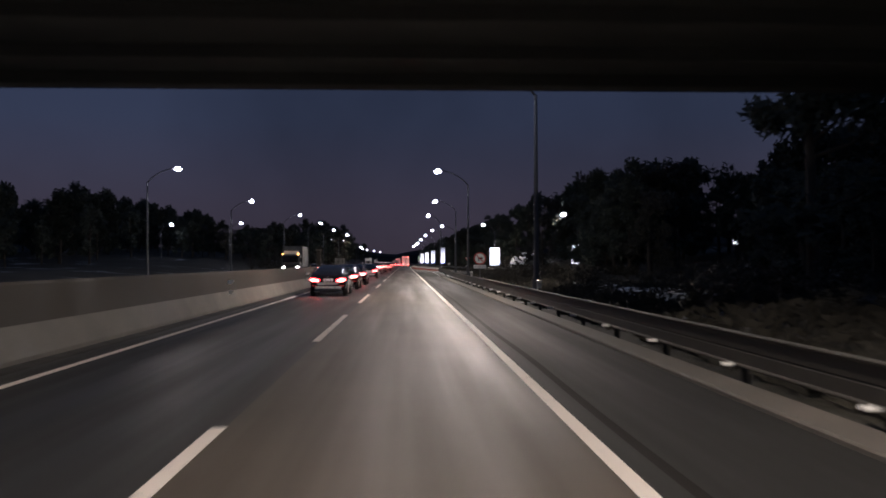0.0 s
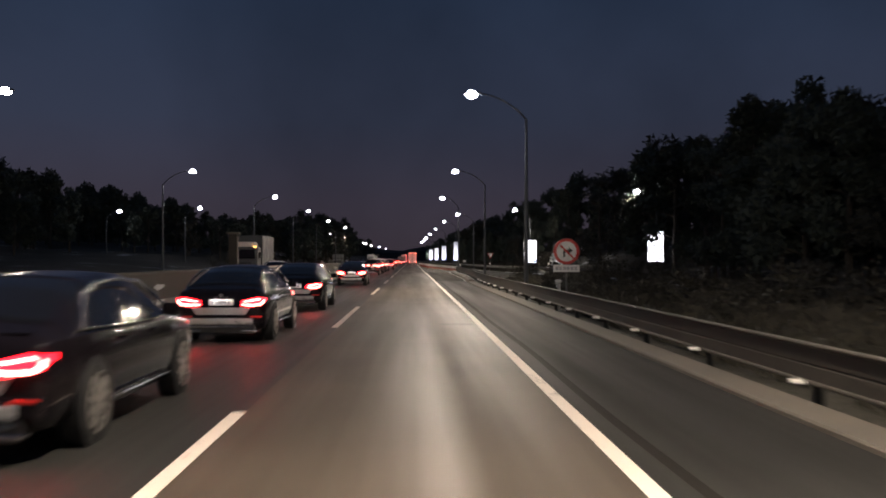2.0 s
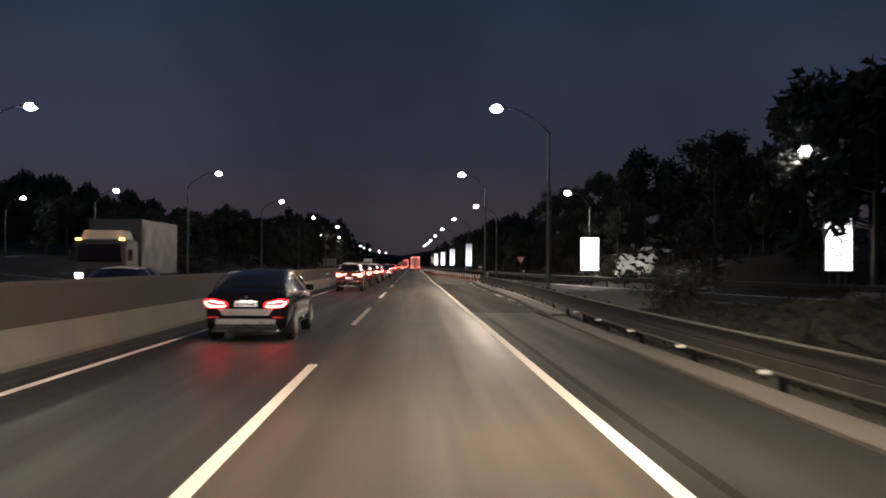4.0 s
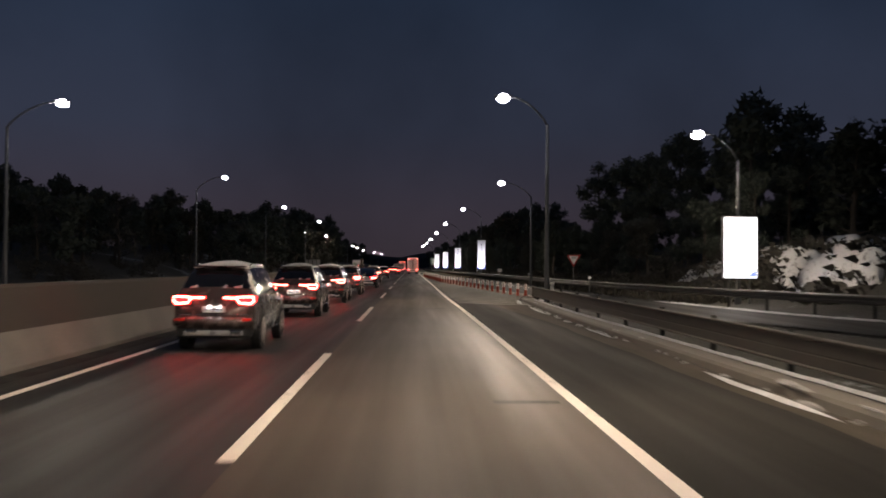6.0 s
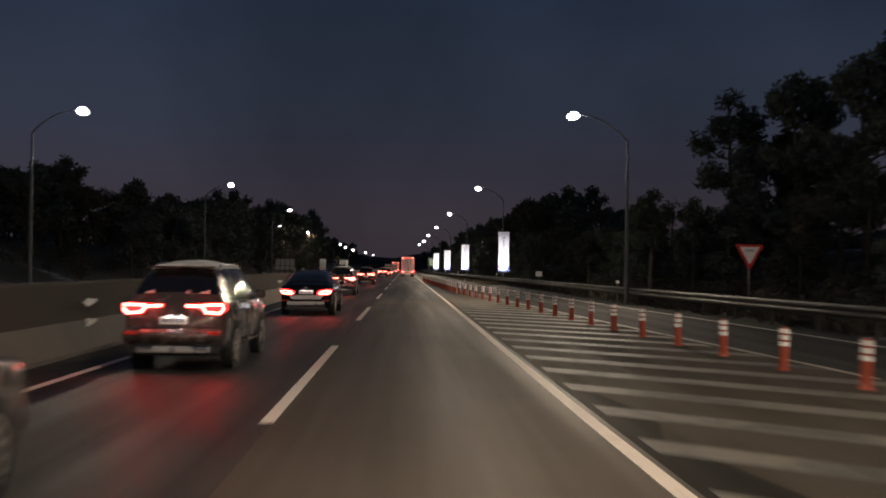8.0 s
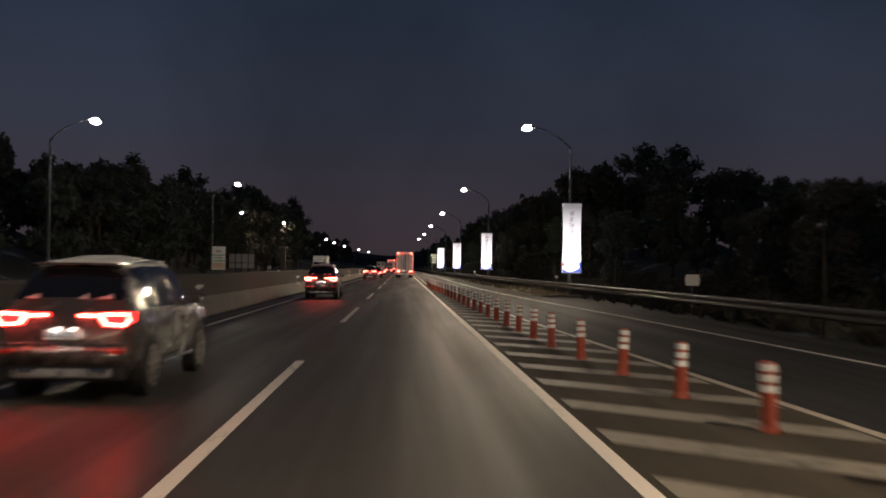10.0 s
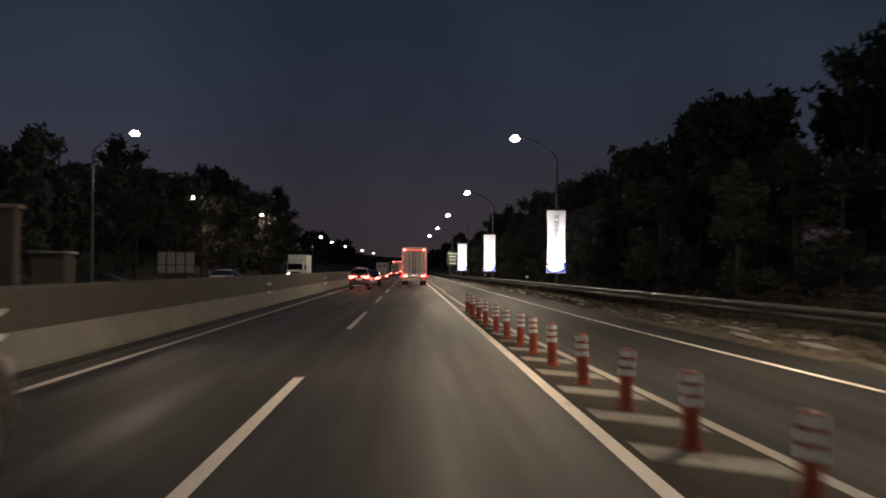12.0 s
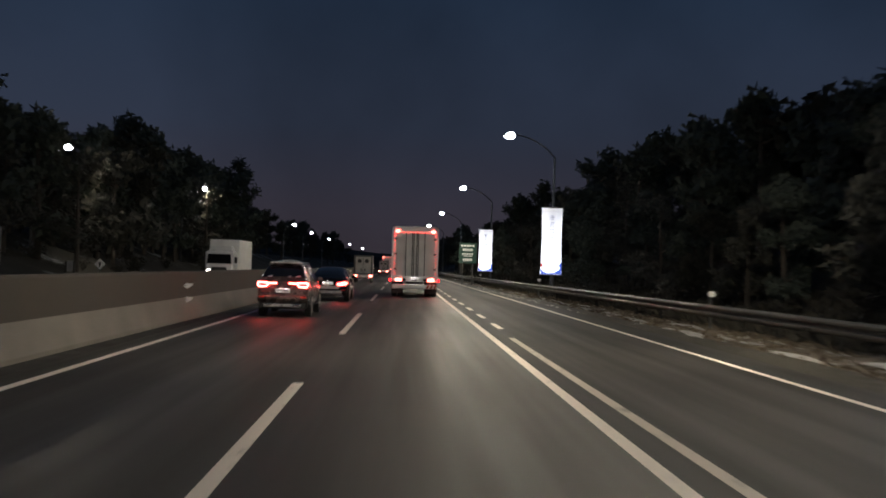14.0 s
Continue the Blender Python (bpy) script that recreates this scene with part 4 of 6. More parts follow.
part("arrow", b, M["sign_black"], disc)
b = new_bm()
plate(b, [(-0.29, 2.17), (-0.24, 2.22), (0.29, 1.71), (0.24, 1.66)], -0.038, -0.033)
part("slash", b, M["sign_red"], disc)
b = new_bm()
box(b, -0.50, 0.50, -0.02, 0.02, 1.16, 1.43, 0.008)
sub = part("plate", b, M["sign_white"], t, "white plate below the sign")
for k, w in enumerate((0.10, 0.08, 0.11, 0.09, 0.10, 0.09)):
    b = new_bm()
    x0 = -0.42 + 0.145 * k
    box(b, x0, x0 + w, -0.026, -0.021, 1.23, 1.36)
    part("writing_bar", b, M["plate_print"], sub)

t = thing("yield_sign", "red-bordered white triangular yield sign on a thin post", "road sign", m=pose(14.41, 178.0, 0))
sign_post(t, 2.6)
b = new_bm()
plate(b, [(-0.50, 2.66), (-0.52, 2.61), (-0.03, 1.74), (0.03, 1.74), (0.52, 2.61), (0.50, 2.66)], -0.02, 0.02)
tri_face = part("sign_face", b, M["sign_red"], t)
b = new_bm()
plate(b, [(-0.38, 2.57), (0, 1.90), (0.38, 2.57)], -0.026, -0.021)
part("white_field", b, M["sign_white"], tri_face)
b = new_bm()
box(b, -0.17, 0.17, -0.031, -0.027, 2.38, 2.48)
part("writing_bar", b, M["plate_print"], tri_face)

t = thing("direction_sign", "dark green information sign with pale lines of writing", "road sign", m=pose(7.75, 357.0, 0))
for sx in (-0.5, 0.5):
    sign_post(t, 4.0, sx, 0.07, 0.05)
b = new_bm()
box(b, -0.85, 0.85, -0.03, 0.03, 2.1, 4.1, 0.01)
gface = part("sign_face", b, M["sign_green"], t)
for zc, w, hh in ((3.82, 1.35, 0.17), (3.42, 1.0, 0.24), (3.02, 1.15, 0.14), (2.82, 0.8, 0.10), (2.45, 0.95, 0.24)):
    n = 5
    for k in range(n):
        b = new_bm()
        x0 = -w / 2 + w * k / n
        box(b, x0, x0 + w / n * 0.75, -0.038, -0.031, zc - hh / 2, zc + hh / 2)
        part("writing_bar", b, M["sign_white"], gface)

# sign boards on the far side, seen from behind
def sign_back(x, y, w, z0, z1, label, columns, split=0.62):
    """Pale sheet-metal panels held by dark uprights and one dark rail."""
    t = thing("sign_board", label, "road sign", group="backs of road signs", m=pose(x, y, 0))
    step = w / columns
    zs = z0 + (z1 - z0) * (1 - split)
    for k in range(columns):
        xa = -w / 2 + step * k
        for a, c in (((z0, zs - 0.04), (zs + 0.04, z1)) if columns > 1 else ((z0, z1),)):
            b = new_bm()
            box(b, xa + 0.05, xa + step - 0.05, -0.02, 0.02, a, c, 0.008)
            part("panel", b, M["grey_panel"], t)
    for k in range(1, columns) if columns > 1 else (0, 1):
        b = new_bm()
        xa = -w / 2 + step * k
        box(b, xa - 0.06, xa + 0.06, -0.10, 0.03, -1.0, z1 - 0.02, 0.01)
        part("post", b, M["post_dark"], t)
    if columns > 1:
        b = new_bm()
        box(b, -w / 2, w / 2, -0.07, 0.0, zs - 0.045, zs + 0.045, 0.01)
        part("rail", b, M["post_dark"], t)
    return t


sign_back(-21.0, 316.0, 3.6, 1.1, 3.12, "grey back of a large road sign, eight panels between dark posts", 4)
sign_back(-29.1, 309.6, 0.95, 0.75, 2.35, "small pale sign board beyond the opposite carriageway", 1)
sign_back(-20.9, 330.5, 0.55, 0.65, 1.35, "low pale plate standing beyond the opposite carriageway", 1)

t = thing("double_sign", "two pale plates one above the other on a post", "road sign", m=pose(-29.5, 353.6, 0))
b = new_bm()
tube(b, [(0, 0.05, -0.8), (0, 0.05, 2.95)], [0.05, 0.05], 10)
part("post", b, M["post_dark"], t)
for z0, z1, w in ((1.95, 2.95, 0.75), (0.75, 1.65, 0.85)):
    b = new_bm()
    plate(b, [(-w / 2, z0 + 0.1), (-w / 2 + 0.1, z0), (w / 2 - 0.1, z0), (w / 2, z0 + 0.1), (w / 2, z1 - 0.1), (w / 2 - 0.1, z1), (-w / 2 + 0.1, z1), (-w / 2, z1 - 0.1)], -0.02, 0.02)
    part("plate", b, M["steel_dull"], t)

t = thing("diamond_sign", "small white diamond sign with a dark mark", "road sign", m=pose(-19.4, 331.9, 0))
sign_post(t, 1.2)
b = new_bm()
plate(b, [(0, 0.83), (0.36, 1.19), (0, 1.55), (-0.36, 1.19)], -0.02, 0.02)
dface = part("sign_face", b, M["sign_white"], t)
b = new_bm()
plate(b, [(-0.05, 0.98), (0.05, 0.98), (0.05, 1.22), (0.12, 1.22), (0.0, 1.40), (-0.12, 1.22), (-0.05, 1.22)], -0.026, -0.021)
part("mark", b, M["sign_black"], dface)

# information board on the median
t = thing("median_board", "white and green information board with a beige foot behind the barrier", "sign board", m=pose(-5.6, 222.8, 0))
b = new_bm()
tube(b, [(0, 0.06, 0.0), (0, 0.06, 2.2)], [0.04, 0.04], 10)
part("post", b, M["steel_dull"], t)
b = new_bm()
box(b, -0.26, 0.26, -0.03, 0.03, 1.42, 2.34, 0.02)
board = part("board", b, M["sign_white"], t)
for z0, z1, x0, x1, mat in ((1.46, 1.70, -0.24, 0.24, "sign_beige"), (1.74, 1.80, -0.24, 0.24, "sign_pale_green"), (1.86, 1.92, -0.20, 0.16, "sign_pale_green"), (1.97, 2.02, -0.24, 0.24, "sign_pale_green"), (2.10, 2.20, -0.10, 0.10, "plate_print")):
    b = new_bm()
    box(b, x0, x1, -0.037, -0.031, z0, z1)
    part("printed_band", b, M[mat], board)

# pillars standing on the median line
for x, y, top, lab in ((-4.86, 67.4, 2.65, "grey concrete pillar with a flat cap rising from the median barrier"),
                       (-5.9, 244.6, 2.8, "dull grey equipment pillar behind the median barrier")):
    t = thing("pillar", lab, "pillar", m=pose(x, y, 0))
    b = new_bm()
    box(b, -0.16, 0.16, -0.16, 0.16, 0.0, top - 0.06, 0.02)
    part("shaft", b, M["concrete_dark"], t)
    b = new_bm()
    box(b, -0.24, 0.24, -0.22, 0.22, top - 0.08, top, 0.02)
    part("cap", b, M["curb"], t)
t = thing("equipment_cabinet", "grey roadside cabinet behind the median barrier", "cabinet", m=pose(-6.0, 247.0, 0))
b = new_bm()
box(b, -0.36, 0.36, -0.3, 0.3, 0.0, 1.9, 0.03)
part("body", b, M["concrete_dark"], t)
b = new_bm()
box(b, -0.42, 0.42, -0.36, 0.36, 1.9, 1.97, 0.02)
part("roof", b, M["steel_dull"], t)


# ---------------- delineator posts ----------------
def delineator(x, y, z, w, label, h=0.16):
    t = thing("delineator", label, "delineator", group="delineators", m=pose(x, y, 0))
    b = new_bm()
    tube(b, [(0, 0, -0.3), (0, 0, z)], [0.045, 0.045], 10)
    part("post", b, M["steel_dull"], t)
    b = new_bm()
    plate(b, [(-w / 2, z - h / 2), (w / 2, z - h / 2), (w / 2 + 0.03, z), (w / 2, z + h / 2), (-w / 2, z + h / 2), (-w / 2 - 0.03, z)], -0.075, -0.045)
    part("reflector", b, M["reflector"], t, "white reflector plate")


def marker_stub(x, y, top):
    """A squat round-topped marker behind the guard rail."""
    t = thing("marker_stub", "squat grey marker stub with a pale rounded cap behind the rail", "road marker", group="marker stubs", m=pose(x, y, 0))
    b = new_bm()
    tube(b, [(0, 0, -0.3), (0, 0, top - 0.07)], [0.085, 0.08], 16)
    part("post", b, M["grey_panel"], t, smooth=True)
    b = new_bm()
    tube(b, [(0, 0, top - 0.08), (0, 0, top - 0.05), (0, 0, top - 0.01), (0, 0, top + 0.015)], [0.095, 0.112, 0.112, 0.075], 16)
    part("cap", b, M["reflector"], t, "pale rounded cap")


marker_stub(7.04, 31.2, 0.93)
marker_stub(6.76, 63.3, 0.95)
marker_stub(7.95, 147.6, 0.97)
for x, y, z in ((11.6, 244.3, 1.09), (10.3, 294.3, 1.09), (8.6, 352.0, 1.05), (13.3, 166.0, 1.0), (12.7, 192.0, 1.02), (9.5, 322.0, 1.05)):
    delineator(x, y, z, 0.16, "short grey delineator post with a white reflector by the guard rail")
delineator(12.73, 220.4, 1.26, 0.5, "square white marker plate on a short post by the guard rail", 0.42)


# ---------------- orange lane separators ----------------
sep = thing("flexible_post", "orange flexible road post with three white reflective bands", "road post", group="orange posts along the gore")
b = new_bm()
tube(b, [(0, 0, 0.0), (0, 0, 0.025), (0, 0, 0.03), (0, 0, 0.07)], [0.115, 0.11, 0.095, 0.08], 14)
part("base", b, M["orange"], sep)
b = new_bm()
tube(b, [(0, 0, 0.06), (0, 0, 0.68), (0, 0, 0.71), (0, 0, 0.72)], [0.078, 0.078, 0.068, 0.03], 14)
part("tube", b, M["orange"], sep, smooth=False)
for z in (0.44, 0.548, 0.655):
    b = new_bm()
    tube(b, [(0, 0, z - 0.036), (0, 0, z + 0.036)], [0.082, 0.082], 14)
    part("band", b, M["reflect_white"], sep)
rng = random.Random(4)
first = True
for k in range(45):
    y = float(np.interp(k, [0, 20, 28, 35, 36, 37, 38, 39, 40, 41, 42, 44], [156.8, 205.05, 223.66, 240.2, 242.7, 244.9, 246.75, 248.8, 250.9, 254.1, 256.8, 262.3]))
    x = lerp_path(POSTS, y)
    m = pose(x, y, 0.004, rng.uniform(-2, 2), rng.uniform(-2, 2), rng.uniform(0, 360))
    if first:
        sep.matrix_basis = m
        first = False
    else:
        copy_thing(sep, m)


# ---------------- old snow ----------------
def support(x, y):
    """Height of what lies under a point beside the road."""
    if y < 157 and x < lerp_path(KERB, y) - 0.25 or y >= 157 and x < lerp_path(RAMP_LINE, y) + 1.2:
        return 0.0
    if y < 153 and abs(x - lerp_path(KERB, y)) <= 0.25:
        return 0.07 if y < 98 else 0.15
    return ground_height(x, y)


def snow_heap(x, y, lx, ly, h, seed):
    rng = random.Random(seed)
    b = new_bm()
    n, rings = 14, 4
    base = support(x, y)
    vs = []
    for r in range(rings):
        f = 1 - r / rings
        vs.append([b.verts.new((x + lx * f * math.cos(2 * math.pi * k / n) * rng.uniform(0.65, 1.15),
                                y + ly * f * math.sin(2 * math.pi * k / n) * rng.uniform(0.65, 1.15),
                                base + (0.006 if r == 0 else h * (1 - f * f) * rng.uniform(0.7, 1.2)))) for k in range(n)])
    topv = b.verts.new((x, y, base + h * 1.05))
    for a, c in zip(vs, vs[1:]):
        for k in range(n):
            b.faces.new((a[k], a[(k + 1) % n], c[(k + 1) % n], c[k]))
    for k in range(n):
        b.faces.new((vs[-1][k], vs[-1][(k + 1) % n], topv))
    ob = part("snow_patch", b, M["snow"], smooth=True)
    return tagged(ob, "low heap of dirty old snow lying by the kerb", "snow", group="snow heaps")


rng = random.Random(12)
for k in range(9):
    snow_heap(8.3 + rng.uniform(-0.5, 0.6), 153.0 + rng.uniform(-2.5, 2.0), rng.uniform(0.1, 0.25), rng.uniform(0.15, 0.4), 0.07, 170 + k)


def clumps(name, label, count, place, seed):
    """Uncounted lumps of snow and grit scattered over the verge, one sheet of stuff."""
    r3 = random.Random(seed)
    verts, faces = [], []
    for q in range(count):
        x, y = place(r3)
        base = support(x, y)
        sx, sy, h = r3.uniform(0.02, 0.10), 0.05 + 0.5 * r3.random() ** 3, r3.uniform(0.02, 0.06)
        i, n = len(verts), 9
        for ring, f in ((0.0, 1.0), (0.6, 0.75)):
            for k in range(n):
                a = 2 * math.pi * (k + r3.uniform(-0.3, 0.3)) / n
                j = r3.uniform(0.35, 1.4)
                verts.append((x + sx * f * j * math.cos(a), y + sy * f * j * math.sin(a), base + ring * h))
        verts.append((x, y, base + h))
        for k in range(n):
            k2 = (k + 1) % n
            faces.append((i + k, i + k2, i + n + k2, i + n + k))
            faces.append((i + n + k, i + n + k2, i + 2 * n))
    me = bpy.data.meshes.new(name)
    me.from_pydata(verts, [], faces)
    me.materials.append(M["snow_dirty"])
    return tagged(new(name, me), label, "snow", kind="stuff")


def dead_grass(label, count, place, seed, tall=0.22, material="litter"):
    """Uncounted tufts of dead grass and litter, one sheet of stuff."""
    r3 = random.Random(seed)
    verts, faces = [], []
    for q in range(count):
        x, y = place(r3)
        base = support(x, y) - 0.01
        s = r3.uniform(0.4, 1.0)
        for k in range(7):
            a, l, out = r3.uniform(0, 6.28), tall * s * r3.uniform(0.5, 1.2), r3.uniform(0.2, 1.3)
            w = 0.006 + 0.011 * r3.random()
            dx, dy = math.cos(a), math.sin(a)
            px, py = x + r3.gauss(0, 0.07), y + r3.gauss(0, 0.10)
            i = len(verts)
            verts += [(px - dy * w, py + dx * w, base), (px + dy * w, py - dx * w, base), (px + dx * l * out * 0.4 + dy * w * 0.6, py + dy * l * out * 0.4 - dx * w * 0.6, base + l * 0.7), (px + dx * l * out, py + dy * l * out, base + l * (1.1 - 0.5 * out))]
            faces += [(i, i + 1, i + 2), (i, i + 2, i + 3)]
    me = bpy.data.meshes.new("dead_grass")
    me.from_pydata(verts, [], faces)
    me.materials.append(M[material])
    return tagged(new("dead_grass", me), label, "grass", kind="stuff")


dead_grass("brown dead grass and leaf litter on the outer verge", 4200, lambda r: (lambda y: (lerp_path(RAMP_LINE, y) + 1.35 + (lerp_path(RAIL_OUT, y) - lerp_path(RAMP_LINE, y) - 0.6) * r.random(), y))(r.uniform(238, 350)), 41, 0.13, "litter_brown")

# bare soil and trodden leaves between the asphalt and the outer guard rail
bm = new_bm()
soil_rows = []
for i in range(150):
    y = 237 + 0.9 * i
    xa = lerp_path(RAMP_LINE, y) + 1.25 + 0.12 * noise.noise((y * 0.5, 3, 1))
    xb = lerp_path(RAIL_OUT, y) + 0.9
    soil_rows.append([bm.verts.new((x, y, max(0.006, support(x, y) + 0.012 + 0.03 * noise.noise((x * 2.1, y * 1.4, 4))))) for x in (xa + (xb - xa) * k / 10 for k in range(11))])
for r0, r1 in zip(soil_rows, soil_rows[1:]):
    for k in range(10):
        bm.faces.new((r0[k], r0[k + 1], r1[k + 1], r1[k]))
tagged(part("verge", bm, M["soil"], smooth=True), "brown littered soil of the verge before the guard rail", "verge", kind="structure")

dead_grass("tall dead grass behind the shoulder guard rail", 6000, lambda r: (lambda y: (7.0 + 9.0 * r.random() ** 1.3, y))(r.uniform(-4, 98)), 42, 0.5)
dead_grass("tall dead grass on the bank behind the outer guard rail", 5200, lambda r: (lambda y: (lerp_path(RAIL_OUT, y) + 0.3 + 6 * r.random(), y))(r.uniform(150, 360)), 44, 0.6)


clumps("snow_crumbs", "crumbs of dirty snow scattered along the outer verge", 420,
       lambda r: (lambda y: (lerp_path(RAIL_OUT, y) - 0.15 - 1.5 * r.random() ** 1.2, y))(r.uniform(246, 345)), 5)
clumps("snow_crumbs", "crumbs of dirty snow scattered along the shoulder kerb", 110,
       lambda r: (lambda y: (lerp_path(KERB, y) - 0.31 + r.gauss(0, 0.05), y))(r.uniform(101, 153)), 6)


def snow_sheet(name, label, mid, y0, y1, half, lift, seed, clear=0.02, material="snow"):
    """Snow lying on the slope: a draped sheet with a ragged outline and lumps."""
    b = new_bm()
    rows = []
    n = max(3, int((y1 - y0) / 0.45))
    for j in range(n + 1):
        y = y0 + (y1 - y0) * j / n
        end = min(1.0, 4 * min(j, n - j) / n)
        w0 = half * end * (0.75 + 0.6 * noise.noise((y * 0.7, seed, 0)))
        w1 = half * end * (0.75 + 0.6 * noise.noise((y * 0.7, seed, 9)))
        row = []
        for i in range(9):
            u = i / 8
            x = mid(y) - w0 + (w0 + w1) * u
            bulge = math.sin(math.pi * u) * lift * (0.6 + 0.8 * abs(noise.noise((x * 1.3, y * 1.3, seed))))
            row.append(b.verts.new((x, y, support(x, y) + clear * min(1.0, 3 * end) * math.sin(math.pi * min(0.9, max(0.1, u))) + 0.01 + bulge)))
        rows.append(row)
    for r, s in zip(rows, rows[1:]):
        for i in range(8):
            b.faces.new((r[i], r[i + 1], s[i + 1], s[i]))
    return tagged(part(name, b, M[material], smooth=True), label, "snow")


for k, (y0, y1, off, half, lift) in enumerate(((143.5, 150.0, 0.6, 1.5, 0.30), (146.0, 153.5, -0.9, 1.2, 0.25), (149.0, 157.0, 1.4, 1.6, 0.40), (144.5, 149.0, 2.4, 0.9, 0.30), (152.0, 158.0, -0.4, 1.0, 0.25))):
    snow_sheet("snow_bank", "ragged bank of lumpy white snow beside the lit panel", lambda y, off=off: 21.0 + off + 0.1 * (y - 149) + 0.5 * noise.noise((y * 0.8, off, 1.0)), y0, y1, half, lift, 5 + 3 * k, 0.18, "snow_bank")
snow_sheet("snow_bank", "snow lying on the slope behind the guard rail", lambda y: 19.5, 158, 166, 1.6, 0.25, 15)
snow_sheet("snow_strip", "thin ragged line of snow along the back of the kerb", lambda y: lerp_path(KERB, y) + 0.20, 98, 151.5, 0.06, 0.04, 21)
for k, (a, c, half) in enumerate(((111.5, 114, 0.06), (116.2, 120.8, 0.13), (127.5, 131, 0.07), (138.5, 144, 0.10), (146.5, 152, 0.13))):
    snow_sheet("snow_strip", "short ragged streak of snow against the kerb", lambda y: lerp_path(KERB, y) - 0.36 - half, a, c, half, 0.012, 22 + k, 0.008)
snow_sheet("snow_strip", "strip of trodden old snow along the slip road", lambda y: lerp_path(RAMP_OUT, y) + 0.55, 112, 153, 0.62, 0.03, 6, 0.05, "snow_broken")
dead_grass("dark sprigs of brush standing in the snow bank", 420, lambda r: (r.uniform(18.5, 25.5), r.uniform(143, 158)), 45, 0.75)
rng5 = random.Random(77)
for k in range(30):
    y = 244 + 3.1 * k + rng5.uniform(-1, 1)
    u = rng5.uniform(0.0, 0.06) if k % 2 else rng5.uniform(0.15, 0.8)
    snow_sheet("snow_strip", "ragged streak of dirty snow on the littered verge", lambda y, u=u: lerp_path(RAMP_LINE, y) + 1.45 + u * (lerp_path(RAIL_OUT, y) - lerp_path(RAMP_LINE, y) - 1.9), y, y + rng5.uniform(1.2, 3.4), rng5.uniform(0.05, 0.14), 0.05, 60 + k, 0.035, "snow_dirty")
snow_sheet("snow_bank", "wide dim sheet of old snow behind the guard rail", lambda y: 11.5, 25.5, 41, 2.2, 0.25, 33, 0.1, "snow_broken")
for k in range(9):
    snow_sheet("snow_strip", "lumpy patch of old snow among dead grass under the trees", lambda y, k=k: 12.2 + 0.06 * (y - 40) + 1.6 * math.sin(2.4 * k), 30 + 5.2 * k, 33.5 + 5.2 * k, 0.5, 0.22, 40 + k)
snow_sheet("snow_strip", "thin strip of old snow behind the far guard rail", lambda y: -22.5, 30, 120, 1.4, 0.10, 8)


# ---------------- vehicles ----------------
def wheel(parent, x, y, r, width, side, rim_mat, spokes=5):
    b = new_bm()
    tube(b, [(x - width / 2, y, r), (x - width / 2 + 0.03, y, r), (x + width / 2 - 0.03, y, r), (x + width / 2, y, r)], [r - 0.03, r, r, r - 0.03], 28)
    w = part("wheel", b, M["rubber"], parent, smooth=False)
    xo = x + side * (width / 2 + 0.004)
    b = new_bm()
    tube(b, [(xo - side * 0.02, y, r), (xo, y, r)], [r * 0.74, r * 0.72], 28)
    part("rim", b, M["black_plastic"], w)
    for k in range(spokes):
        a = 2 * math.pi * k / spokes + 0.3
        b = new_bm()
        d = Vector((0, math.cos(a), math.sin(a)))
        n = Vector((0, -math.sin(a), math.cos(a)))
        c = Vector((xo + side * 0.008, y, r))
        q = [c + d * 0.05 + n * 0.022, c + d * r * 0.67 + n * 0.020, c + d * r * 0.67 - n * 0.020, c + d * 0.05 - n * 0.022]
        lo = [b.verts.new(p - Vector((side * 0.015, 0, 0))) for p in q]
        hi = [b.verts.new(p + Vector((side * 0.008, 0, 0))) for p in q]
        b.faces.new(hi)
        for i in range(4):
            b.faces.new((lo[i], lo[(i + 1) % 4], hi[(i + 1) % 4], hi[i]))
        part("spoke", b, rim_mat, w)
    b = new_bm()
    tube(b, [(xo, y, r), (xo + side * 0.02, y, r)], [r * 0.18, r * 0.14], 16)
    part("hub", b, rim_mat, w)
    b = new_bm()
    n = 28
    ring = []
    for rr, off in ((r * 0.76, 0.0), (r * 0.76, 0.012), (r * 0.67, 0.012), (r * 0.67, 0.0)):
        ring.append([b.verts.new((xo + side * off, y + rr * math.cos(2 * math.pi * k / n), r + rr * math.sin(2 * math.pi * k / n))) for k in range(n)])
    for i in range(3):
        for k in range(n):
            b.faces.new((ring[i][k], ring[i][(k + 1) % n], ring[i + 1][(k + 1) % n], ring[i + 1][k]))
    part("rim_lip", b, rim_mat, w)
    return w


